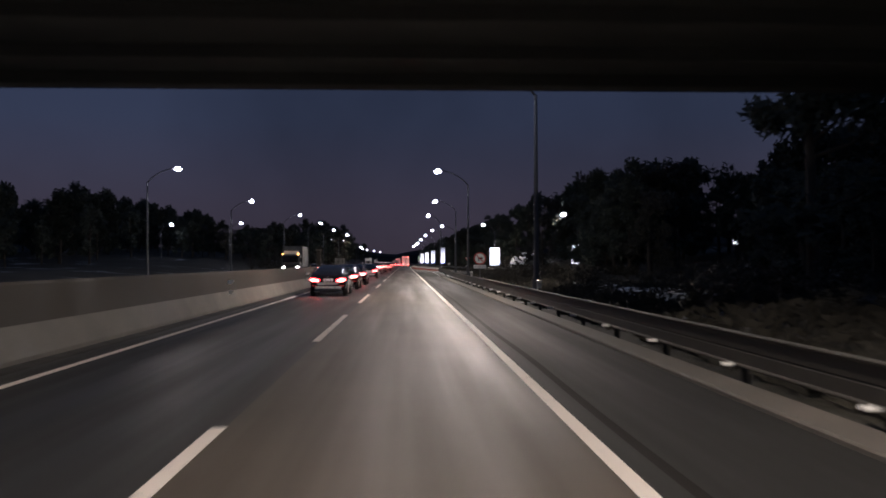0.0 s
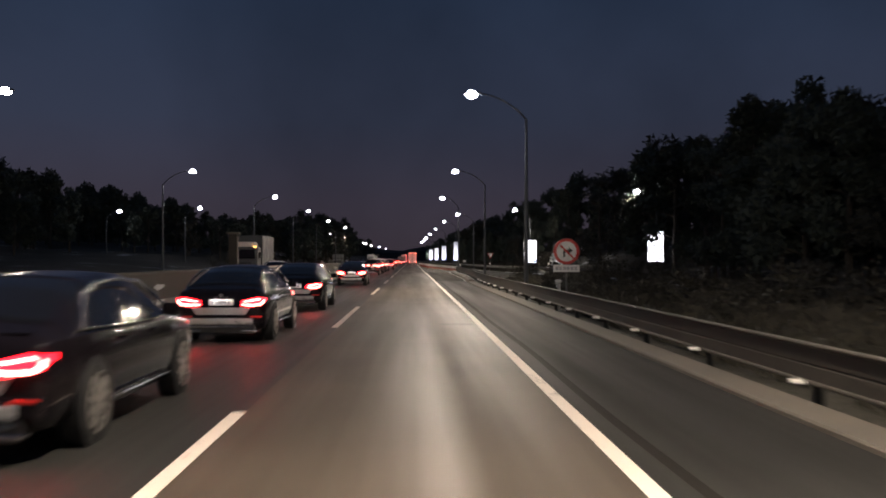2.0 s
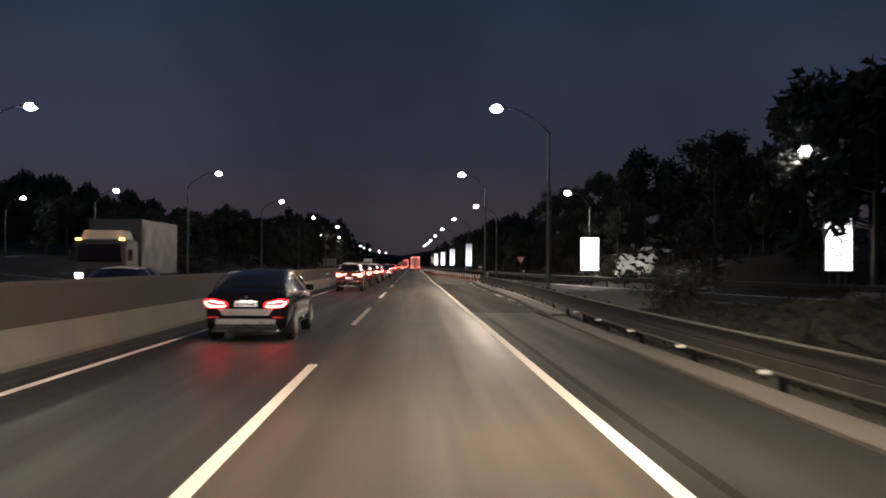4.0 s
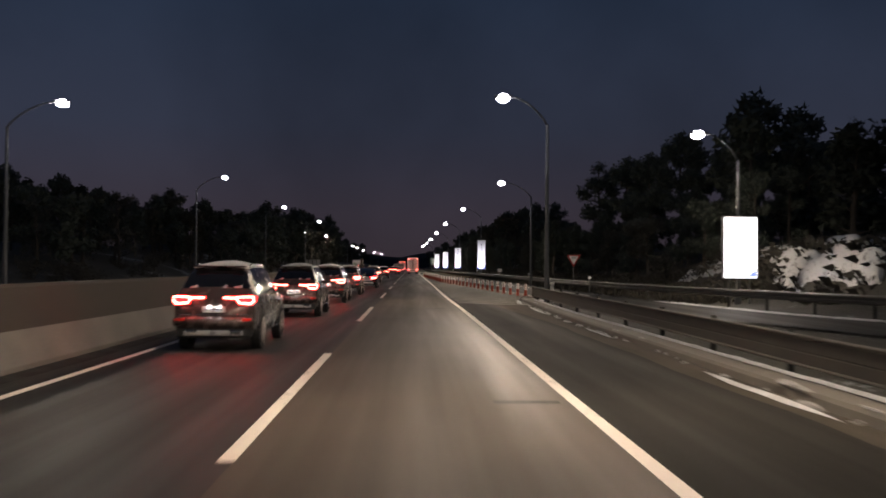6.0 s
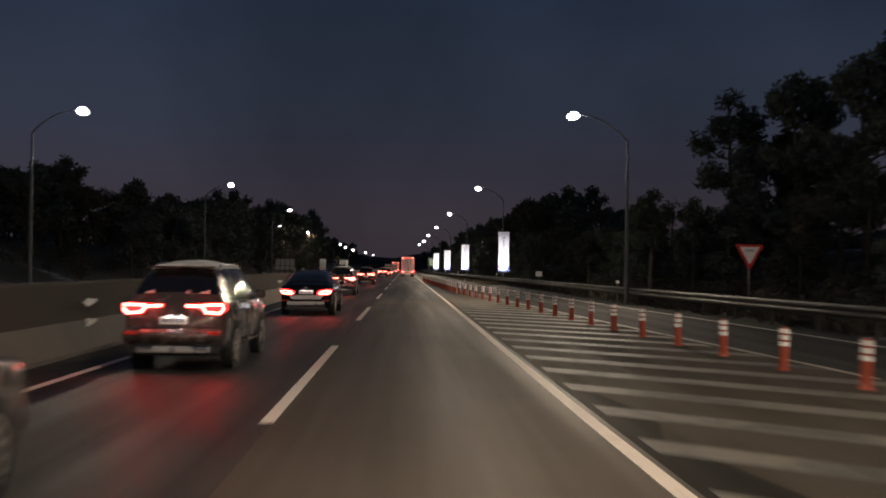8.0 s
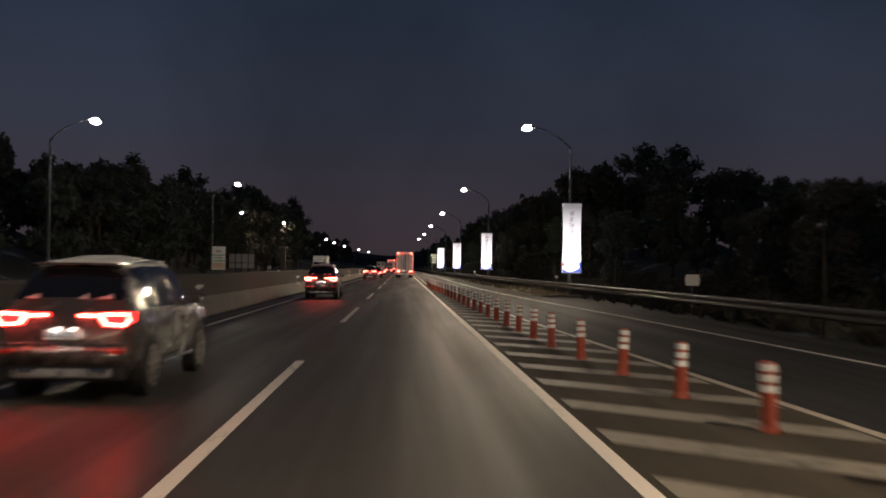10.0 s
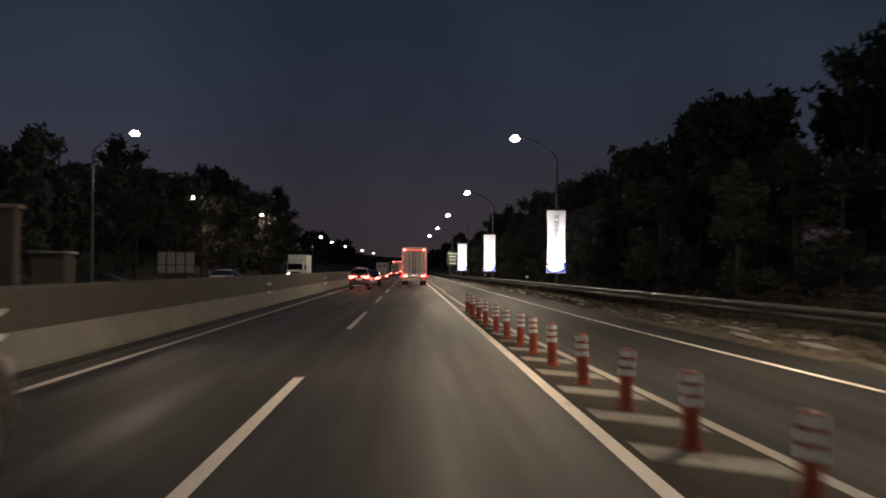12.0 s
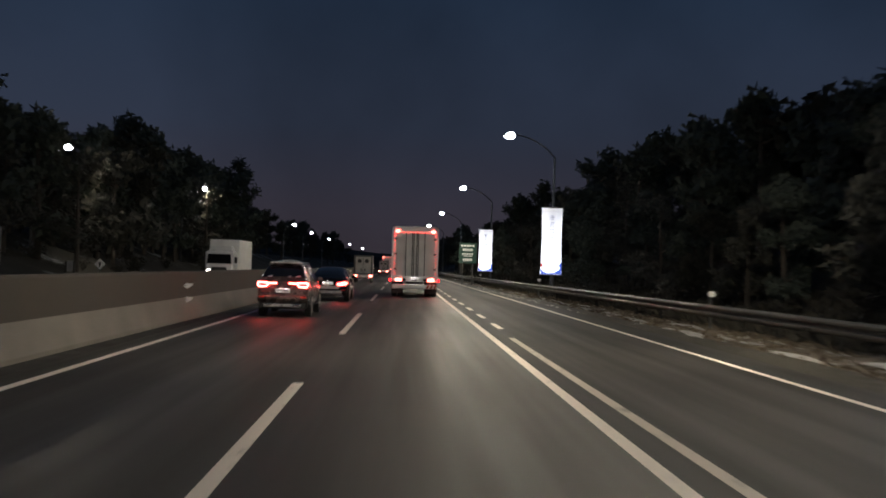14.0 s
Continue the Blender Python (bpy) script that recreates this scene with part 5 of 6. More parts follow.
def car_shell(parent, stations, paint, glass_rules):
    """Lofts a body from stations (y, bottom, belt, top, half widths low/belt/top). glass_rules: rows of (name, first ring edge, last, y0, y1)."""
    st = np.array(stations, float)
    n = 46
    f = np.linspace(0, 1, n)
    ys_ = st[0, 0] + (st[-1, 0] - st[0, 0]) * (0.5 - 0.5 * np.cos(np.pi * f)) * 0.6 + (st[-1, 0] - st[0, 0]) * f * 0.4
    ys_ = np.sort(np.unique(np.concatenate([ys_, [r[3] for r in glass_rules], [r[4] for r in glass_rules]])))
    cols = [np.interp(ys_, st[:, 0], st[:, k]) for k in range(1, 7)]
    for c in cols:
        s = c.copy()
        s[1:-1] = 0.25 * c[:-2] + 0.5 * c[1:-1] + 0.25 * c[2:]
        c[:] = s
    rings = []
    for i, y in enumerate(ys_):
        zb, zm, zt, wl, wm, wt_ = (c[i] for c in cols)
        half = [(0.0, zb), (wl * 0.80, zb), (wl * 0.96, zb + 0.05), (wl, zb + 0.35 * (zm - zb)), (max(wl, wm) * 1.005, zb + 0.62 * (zm - zb)),
                (wm, zm - 0.03), (wm * 0.975, zm + 0.012), (wt_ + 0.25 * (wm * 0.97 - wt_), zm + 0.72 * (zt - zm)), (wt_, zt - 0.22 * (zt - zm) * 0.5),
                (wt_ * 0.86, zt - 0.01), (wt_ * 0.45, zt + 0.012), (0.0, zt + 0.018)]
        rings.append([(x, y, z) for x, z in half] + [(-x, y, z) for x, z in half[-2:0:-1]])
    m = len(rings[0])
    h = 12  # points on one half
    buckets = {}
    for i in range(len(rings) - 1):
        yc = (ys_[i] + ys_[i + 1]) / 2
        for k in range(m):
            kk = k if k < h - 1 else m - 1 - k      # mirror index of the ring edge
            side = "r" if k < h - 1 else "l"
            key = "body"
            for name, e0, e1, y0, y1 in glass_rules:
                if e0 <= kk <= e1 and y0 < yc < y1:
                    key = name + (side if e0 < 8 and name.startswith("side") else "")
            buckets.setdefault(key, []).append((i, k))
    out = {}
    for key, quads in buckets.items():
        b = new_bm()
        vmap = {}

        def v(i, k):
            if (i, k) not in vmap:
                vmap[(i, k)] = b.verts.new(rings[i][k])
            return vmap[(i, k)]
        for i, k in quads:
            b.faces.new((v(i, k), v(i, (k + 1) % m), v(i + 1, (k + 1) % m), v(i + 1, k)))
        if key == "body":
            b.faces.new([v(0, k) for k in range(m)][::-1])
            b.faces.new([v(len(rings) - 1, k) for k in range(m)])
            out[key] = part("body", b, paint, parent, smooth=True)
        else:
            nm = {"rear": "rear_window", "wind": "windscreen"}.get(key, "side_window")
            out[key] = part(nm, b, M["glass"], parent, smooth=True)
    return out


def add_wheels(parent, axles, half, r, width, rim, spokes=5):
    for y in axles:
        for s in (-1, 1):
            b = new_bm()
            tube(b, [(s * (half - 0.20), y, r), (s * (half + 0.004), y, r)], [r + 0.055, r + 0.055], 28)
            part("wheel_arch", b, M["black_plastic"], parent)
            wheel(parent, s * (half - width / 2 + 0.012), y, r, width, s, rim, spokes)


def mirrors(parent, y, z, half, mat):
    for s in (-1, 1):
        b = new_bm()
        x0, x1 = sorted((s * (half - 0.02), s * (half + 0.19)))
        box(b, x0, x1, y - 0.06, y + 0.06, z, z + 0.14, 0.03)
        part("wing_mirror", b, mat, parent)


def plate_on(parent, x, z, y, w=0.50, h=0.12):
    b = new_bm()
    box(b, x - w / 2, x + w / 2, y - 0.012, y, z - h / 2, z + h / 2, 0.004)
    p = part("licence_plate", b, M["plate"], parent, "white plate with an unreadable row of dark bars")
    for dx in (-0.11, 0.11):
        b = new_bm()
        box(b, x + dx - 0.028, x + dx + 0.028, y - 0.062, y - 0.030, z + h / 2 + 0.030, z + h / 2 + 0.034)
        part("plate_lamp", b, M["plate_lamp"], p, "small white plate lamp")
        b = new_bm()
        box(b, x + dx - 0.036, x + dx + 0.036, y - 0.074, y - 0.010, z + h / 2 + 0.0345, z + h / 2 + 0.048, 0.003)
        box(b, x + dx - 0.036, x + dx + 0.036, y - 0.074, y - 0.066, z + h / 2 + 0.022, z + h / 2 + 0.0344)
        part("lamp_hood", b, M["black_plastic"], p)
    for k in range(6):
        b = new_bm()
        x0 = x - w * 0.40 + w * 0.135 * k
        box(b, x0, x0 + w * 0.085, y - 0.016, y - 0.0125, z - h * 0.28, z + h * 0.28)
        part("plate_bar", b, M["ink"], p)
    return p


def fastback(label, paint="car_black", group="cars in the left lane"):
    car = thing("car", label, "car", group=group)
    shell = car_shell(car, [
        (0.0, .30, .90, .93, .80, .80, .74), (0.05, .25, .97, 1.00, .89, .87, .77), (0.30, .23, 1.0, 1.08, .925, .90, .74), (0.42, .27, 1.0, 1.13, .93, .905, .72), (0.95, .24, 1.0, 1.35, .945, .92, .63),
        (1.5, .22, 1.0, 1.47, .95, .93, .60), (2.3, .22, .99, 1.51, .95, .93, .59), (2.9, .22, .97, 1.48, .95, .93, .60),
        (3.75, .22, .96, 1.03, .95, .92, .78), (4.7, .24, .86, .89, .90, .86, .70), (5.0, .32, .70, .74, .82, .78, .60), (5.09, .40, .58, .62, .70, .68, .50)], M[paint],
        [("rear", 8, 11, 0.40, 1.42), ("wind", 8, 11, 2.95, 3.7), ("side_a", 6, 7, 0.98, 2.05), ("side_b", 6, 7, 2.10, 3.45)])
    for s in (1, -1):
        lamp_o = [(s * .40, .74), (s * .56, .70), (s * .84, .74), (s * .905, .83), (s * .90, .88), (s * .74, .90), (s * .42, .83)]
        b = new_bm()
        plate(b, lamp_o, -0.02, 0.20)
        tl = part("tail_light", b, M["tail"], car, "glowing red tail light")
        # two bars of light that meet in a hook at the outer end
        b = new_bm()
        tube(b, [(s * .44, -0.028, .750), (s * .62, -0.028, .738), (s * .80, -0.026, .752), (s * .872, -0.022, .800), (s * .880, -0.020, .850)], [0.016, 0.020, 0.022, 0.022, 0.016], 6)
        part("light_bar", b, M["tail_core"], tl)
        b = new_bm()
        tube(b, [(s * .48, -0.028, .812), (s * .62, -0.028, .828), (s * .78, -0.026, .858), (s * .815, -0.024, .845)], [0.012, 0.016, 0.016, 0.010], 6)
        part("light_bar", b, M["tail_core"], tl)
        b = new_bm()
        box(b, min(s * .60, s * .84), max(s * .60, s * .84), -0.035, 0.05, .50, .53, 0.005)
        part("reflector", b, M["reflect_red"], car)
        b = new_bm()
        box(b, min(s * .40, s * .72), max(s * .40, s * .72), -0.06, 0.10, .215, .265, 0.015)
        part("exhaust_tip", b, M["chrome"], car)
    # grey-blue reflection on the lower tailgate, put in as a silver panel
    b = new_bm()
    plate(b, [(-.60, .690), (-.50, .555), (.50, .555), (.60, .690)], -0.022, 0.03)
    part("tailgate_crease", b, M["silver_trim"], car, "grey reflection low on the tailgate, drawn as a panel")
    b = new_bm()
    box(b, -.86, .86, -0.03, 0.06, .36, .545, 0.03)
    bump = part("rear_bumper", b, M["car_black"], car)
    b = new_bm()
    box(b, -.66, .66, -0.045, 0.04, .365, .485, 0.02)
    part("bumper_band", b, M["silver_trim"], bump, "silver-grey bumper band")
    b = new_bm()
    box(b, -.64, .64, -0.055, 0.02, .305, .335, 0.010)
    part("chrome_strip", b, M["chrome"], bump)
    b = new_bm()
    box(b, -.70, .70, -0.035, 0.10, .19, .36, 0.03)
    part("diffuser", b, M["black_plastic"], car)
    plate_on(car, 0.0, .795, -0.006)
    b = new_bm()
    box(b, -.70, .70, 0.13, 0.30, 1.025, 1.05, 0.01)
    part("lip_spoiler", b, M["car_black"], car)
    b = new_bm()
    plate(b, disc_outline(0, .93, 0.04, 16), -0.012, 0.02)
    part("badge", b, M["chrome"], car)
    for s in (1, -1):
        b = new_bm()
        pts = [(s * .912, .72, 1.03), (s * .80, 1.0, 1.27), (s * .72, 1.45, 1.405), (s * .705, 2.2, 1.445), (s * .72, 2.9, 1.40), (s * .87, 3.45, 1.12)]
        tube(b, pts, [0.021] * 6, 6)
        part("window_trim", b, M["chrome"], car)
        b = new_bm()
        tube(b, [(s * .912, .72, 1.03), (s * .925, 1.5, 1.012), (s * .925, 2.6, .995), (s * .90, 3.45, 1.0)], [0.012] * 4, 6)
        part("window_trim", b, M["chrome"], car)
        b = new_bm()
        tube(b, [(s * .955, 1.45, .34), (s * .955, 3.3, .34)], [0.022, 0.022], 6)
        part("sill_trim", b, M["chrome"], car)
        for y in (1.75, 2.85):
            b = new_bm()
            box(b, min(s * .945, s * .975), max(s * .945, s * .975), y - .1, y + .1, .86, .89, 0.008)
            part("door_handle", b, M["car_black"], car)
    for s in (1, -1):
        b = new_bm()
        x0, x1 = sorted((s * .40, s * .64))
        box(b, x0, x1, 4.90, 5.06, .62, .72, 0.02)
        part("headlight", b, M["headlight"], car, "white headlight")
    add_wheels(car, (0.98, 3.99), 0.955, 0.36, 0.25, M["rim"], 10)
    mirrors(car, 3.25, 1.0, .93, M["car_black"])
    return car


def suv(label, snow=True):
    car = thing("suv", label, "car", group="cars in the left lane")
    car_shell(car, [
        (0.0, .42, .96, .98, .80, .80, .76), (0.05, .36, 1.02, 1.05, .88, .87, .80), (0.12, .33, 1.05, 1.12, .90, .89, .78), (0.38, .30, 1.06, 1.45, .915, .90, .68), (0.60, .28, 1.06, 1.60, .92, .91, .63),
        (1.2, .25, 1.05, 1.66, .925, .92, .63), (2.4, .25, 1.02, 1.66, .925, .92, .64), (2.9, .25, 1.0, 1.58, .92, .92, .66),
        (3.55, .25, .99, 1.05, .92, .91, .78), (4.3, .27, .93, .95, .90, .87, .70), (4.6, .35, .72, .76, .82, .78, .60), (4.67, .42, .60, .64, .70, .66, .50)], M["car_grey"],
        [("rear", 8, 11, 0.19, 0.52), ("wind", 8, 11, 2.95, 3.5), ("side_a", 6, 7, 0.74, 1.30), ("side_b", 6, 7, 1.34, 2.16), ("side_c", 6, 7, 2.20, 3.25)])
    for s in (1, -1):
        b = new_bm()
        plate(b, [(s * .20, 1.005), (s * .48, .995), (s * .56, .90), (s * .84, .885), (s * .915, .96), (s * .91, 1.055), (s * .78, 1.07), (s * .20, 1.045)], -0.02, 0.22)
        tl = part("tail_light", b, M["tail_dim"], car, "glowing red tail light with a bright outline")
        path = [(s * .22, -0.026, 1.025), (s * .50, -0.026, 1.018), (s * .58, -0.026, .925), (s * .83, -0.026, .912), (s * .893, -0.022, .972), (s * .88, -0.022, 1.042), (s * .52, -0.026, 1.036)]
        b = new_bm()
        tube(b, path, [0.02] * len(path), 6)
        part("light_bar", b, M["tail_core"], tl)
        b = new_bm()
        box(b, min(s * .64, s * .85), max(s * .64, s * .85), -0.082, 0.03, .585, .63, 0.006)
        part("reflector", b, M["reflect_red"], car)
        b = new_bm()
        box(b, min(s * .36, s * .62), max(s * .36, s * .62), -0.078, 0.08, .352, .412, 0.02)
        part("exhaust_tip", b, M["chrome"], car)
        b = new_bm()
        tube(b, [(s * .61, .75, 1.58), (s * .61, 1.0, 1.665), (s * .61, 2.4, 1.665), (s * .62, 2.75, 1.58)], [0.016] * 4, 6)
        part("roof_rail", b, M["chrome"], car)
        b = new_bm()
        tube(b, [(s * .945, 1.35, .36), (s * .945, 3.1, .36)], [0.03, 0.03], 6)
        part("sill_trim", b, M["chrome"], car)
        b = new_bm()
        tube(b, [(s * .905, .72, 1.08), (s * .915, 2.0, 1.06), (s * .91, 3.3, 1.03)], [0.012] * 3, 6)
        part("window_trim", b, M["chrome"], car)
        for y in (1.62, 2.55):
            b = new_bm()
            box(b, min(s * .925, s * .955), max(s * .925, s * .955), y - .1, y + .1, .90, .93, 0.008)
            part("door_handle", b, M["chrome"], car)
    b = new_bm()
    plate(b, [(-.90, .50), (-.86, .44), (.86, .44), (.90, .50), (.90, .62), (.86, .665), (-.86, .665), (-.90, .62)], -0.07, 0.10)
    bmesh.ops.bevel(b, geom=b.edges[:], offset=0.035, segments=3, affect="EDGES")
    part("rear_bumper", b, M["car_grey"], car, smooth=True)
    b = new_bm()
    box(b, -.80, .80, -0.03, 0.06, .690, .708, 0.006)
    part("tailgate_strip", b, M["chrome"], car)
    b = new_bm()
    box(b, -.66, .66, -0.05, 0.10, .30, .405, 0.03)
    part("skid_plate", b, M["silver_trim"], car)
    plate_on(car, 0.0, .80, -0.006, 0.50, 0.115)
    b = new_bm()
    box(b, -.82, .82, -0.02, 0.30, .26, .47, 0.04)
    part("lower_bumper", b, M["black_plastic"], car)
    for s in (1, -1):
        b = new_bm()
        x0, x1 = sorted((s * .42, s * .66))
        box(b, x0, x1, 4.48, 4.64, .66, .78, 0.02)
        part("headlight", b, M["headlight"], car, "white headlight")
    b = new_bm()
    box(b, -.60, .60, 0.42, 0.66, 1.605, 1.635, 0.012)
    part("roof_spoiler", b, M["car_grey"], car)
    add_wheels(car, (0.92, 3.66), 0.93, 0.355, 0.24, M["rim"], 10)
    mirrors(car, 3.05, 1.06, .91, M["car_grey"])
    if snow:
        r2 = random.Random(7)
        b = new_bm()
        rows = []
        for j in range(12):
            y = 0.68 + 2.0 * j / 11
            row = []
            for i in range(9):
                u = i / 8 * 2 - 1
                edge = min(1 - abs(u), j / 11 * 2, (1 - j / 11) * 2)
                row.append(b.verts.new((u * .62, y, 1.625 + 0.04 * (1 - u * u) + (0.075 * min(1, edge * 1.6)) * r2.uniform(0.85, 1.1))))
            rows.append(row)
        for r, s in zip(rows, rows[1:]):
            for i in range(8):
                b.faces.new((r[i], r[i + 1], s[i + 1], s[i]))
        ext = bmesh.ops.extrude_face_region(b, geom=b.faces[:])
        bmesh.ops.translate(b, verts=[e for e in ext["geom"] if isinstance(e, bmesh.types.BMVert)], vec=(0, 0, -0.05))
        part("snow_cover", b, M["snow"], car, "melting white snow left on the roof", smooth=True)
        for s, lx in ((0.50, 0.09), (-0.50, 0.08), (0.2, 0.04)):
            b = new_bm()
            plate(b, [(s - lx, 1.21), (s + lx, 1.21), (s + lx * 0.9, 1.27), (s + lx * 0.2, 1.235), (s - lx * 0.6, 1.24)], 0.14, 0.22)
            part("snow_patch", b, M["snow"], car, "snow left on the rear window")
    return car


def cargo_truck(label):
    t = thing("cargo_truck", label, "truck", group="trucks on the road")
    b = new_bm()
    box(b, -1.22, 1.22, 0.06, 9.0, 1.05, 3.74, 0.05)
    body = part("cargo_box", b, M["van_white"], t)
    # rear frame: two posts with a rounded head between them, and a sill
    for s in (-1, 1):
        b = new_bm()
        plate(b, [(s * 1.25, 1.0), (s * 1.25, 3.60), (s * 1.22, 3.70), (s * 1.14, 3.76), (s * 1.04, 3.78), (s * 1.04, 1.0)], -0.03, 0.12)
        part("rear_frame", b, M["frame_white"], body)
    for z0, z1 in ((3.44, 3.78), (1.0, 1.14)):
        b = new_bm()
        box(b, -1.035, 1.035, -0.02, 0.12, z0, z1, 0.02)
        part("rear_frame", b, M["frame_white"], body)
    for s in (-1, 1):
        b = new_bm()
        x0, x1 = sorted((s * 0.012, s * 1.05))
        box(b, x0, x1, -0.005, 0.05, 1.15, 3.41, 0.012)
        door = part("rear_door", b, M["van_door"], t)
        for x in (0.08, 0.16, 0.50):
            b = new_bm()
            tube(b, [(s * x, -0.03, 1.12), (s * x, -0.03, 3.44)], [0.02, 0.02], 8)
            part("locking_bar", b, M["black_plastic"], door)
        for z in (1.5, 2.3, 3.1):
            b = new_bm()
            x0, x1 = sorted((s * 0.98, s * 1.12))
            box(b, x0, x1, -0.035, -0.004, z - 0.05, z + 0.05, 0.01)
            part("hinge", b, M["steel_dull"], door)
        # reflective outline; its red shine is put in as emission
        for k in range(9):
            z = 1.2 + 0.25 * k
            b = new_bm()
            x0, x1 = sorted((s * 1.085, s * 1.115))
            box(b, x0, x1, -0.030, -0.021, z, z + 0.17)
            part("marker_strip", b, M["strip_red"], body, "glowing red marker strip")
        b = new_bm()
        x0, x1 = sorted((s * 0.86, s * 1.04))
        box(b, x0, x1, -0.06, -0.015, 3.46, 3.56, 0.02)
        part("marker_light", b, M["tail_core"], t, "small glowing red marker light")
        b = new_bm()
        x0, x1 = sorted((s * 0.72, s * 1.02))
        box(b, x0, x1, -0.05, 0.05, 0.86, 0.98, 0.02)
        part("tail_light", b, M["tail_core"], t, "glowing tail light cluster")
        b = new_bm()
        x0, x1 = sorted((s * 0.46, s * 0.66))
        box(b, x0, x1, -0.04, 0.05, 0.86, 0.98, 0.02)
        part("rear_light", b, M["black_plastic"], t)
        b = new_bm()
        x0, x1 = sorted((s * 1.25, s * 1.36))
        box(b, x0, x1, 0.6, 0.75, 0.82, 0.96, 0.02)
        part("side_light", b, M["tail"], t, "glowing red side marker")
        for y in (1.6, 2.9, 7.6):
            for off in (0.0, 0.34) if y < 5 else (0.0,):
                wheel(t, s * (1.08 - off), y, 0.50, 0.28, s, M["steel_dull"], 6)
        b = new_bm()
        x0, x1 = sorted((s * 0.68, s * 1.2))
        box(b, x0, x1, 0.95, 0.97, 0.18, 0.85)
        part("mud_flap", b, M["black_plastic"], t)
    for k in range(8):
        b = new_bm()
        x0 = -1.02 + 0.258 * k
        box(b, x0, x0 + 0.21, -0.030, -0.021, 3.445, 3.475)
        part("marker_strip", b, M["strip_red"], body, "glowing red marker strip")
    b = new_bm()
    box(b, -0.17, 0.17, -0.10, 0.05, 3.68, 3.80, 0.03)
    part("camera_box", b, M["van_white"], t)
    b = new_bm()
    box(b, -1.2, 1.2, 0.0, 0.10, 0.82, 1.02, 0.02)
    part("light_bar", b, M["frame_white"], t)
    for x in (-0.56, 0.56):
        b = new_bm()
        plate(b, disc_outline(x, 0.92, 0.085, 20), -0.055, -0.005)
        part("reverse_light", b, M["black_plastic"], t)
    b = new_bm()
    box(b, -1.2, 1.2, -0.03, 0.10, 0.45, 0.68, 0.03)
    bumper = part("underrun_bar", b, M["frame_white"], t, "white reflective underrun bar with a striped end")
    for k in range(3):
        b = new_bm()
        x0 = 0.62 + 0.2 * k
        plate(b, [(x0, .46), (x0 + .1, .46), (x0 + .18, .67), (x0 + .08, .67)], -0.040, -0.031)
        part("hazard_stripe", b, M["orange"], bumper)
    b = new_bm()
    box(b, -0.45, 0.45, 0.3, 9.4, 0.72, 1.03, 0.02)
    part("chassis", b, M["black_plastic"], t)
    plate_on(t, 0.0, 0.92, -0.005, 0.40, 0.19)
    b = new_bm()
    box(b, -1.2, 1.2, 9.3, 11.2, 0.55, 2.95, 0.12)
    part("cab", b, M["van_white"], t)
    return t


def small_truck(label):
    t = thing("delivery_truck", label, "truck", group="trucks on the road")
    b = new_bm()
    box(b, -0.85, 0.85, 0.0, 2.9, 0.82, 2.55, 0.03)
    part("cargo_box", b, M["van_dark"], t)
    for s in (-1, 1):
        b = new_bm()
        x0, x1 = sorted((s * 0.02, s * 0.70))
        box(b, x0, x1, -0.03, 0.02, 0.90, 2.40, 0.015)
        door = part("rear_door", b, M["grey_panel"], t)
        b = new_bm()
        plate(b, disc_outline(s * 0.33, 2.02, 0.19, 24), -0.05, -0.031)
        part("vent_fan", b, M["black_plastic"], door)
        for z in (1.15, 1.3):
            b = new_bm()
            x0, x1 = sorted((s * 0.12, s * 0.22))
            box(b, x0, x1, -0.06, -0.031, z - 0.1, z + 0.03, 0.01)
            part("latch", b, M["steel"], door)
        b = new_bm()
        x0, x1 = sorted((s * 0.55, s * 0.82))
        box(b, x0, x1, -0.04, 0.05, 0.56, 0.72, 0.03)
        part("tail_light", b, M["tail_core"], t, "glowing red tail light")
        for y in (0.7, 3.2):
            wheel(t, s * 0.72, y, 0.32, 0.22, s, M["steel_dull"], 5)
    b = new_bm()
    box(b, -0.82, 0.82, -0.02, 0.06, 0.50, 0.80, 0.02)
    part("rear_panel", b, M["grey_panel"], t)
    b = new_bm()
    box(b, -0.35, 0.35, 0.1, 4.2, 0.42, 0.80, 0.03)
    part("chassis", b, M["black_plastic"], t)
    b = new_bm()
    box(b, -0.82, 0.82, 3.0, 4.5, 0.45, 1.95, 0.18)
    part("cab", b, M["van_white"], t)
    plate_on(t, 0.0, 0.64, -0.022, 0.34, 0.15)
    return t


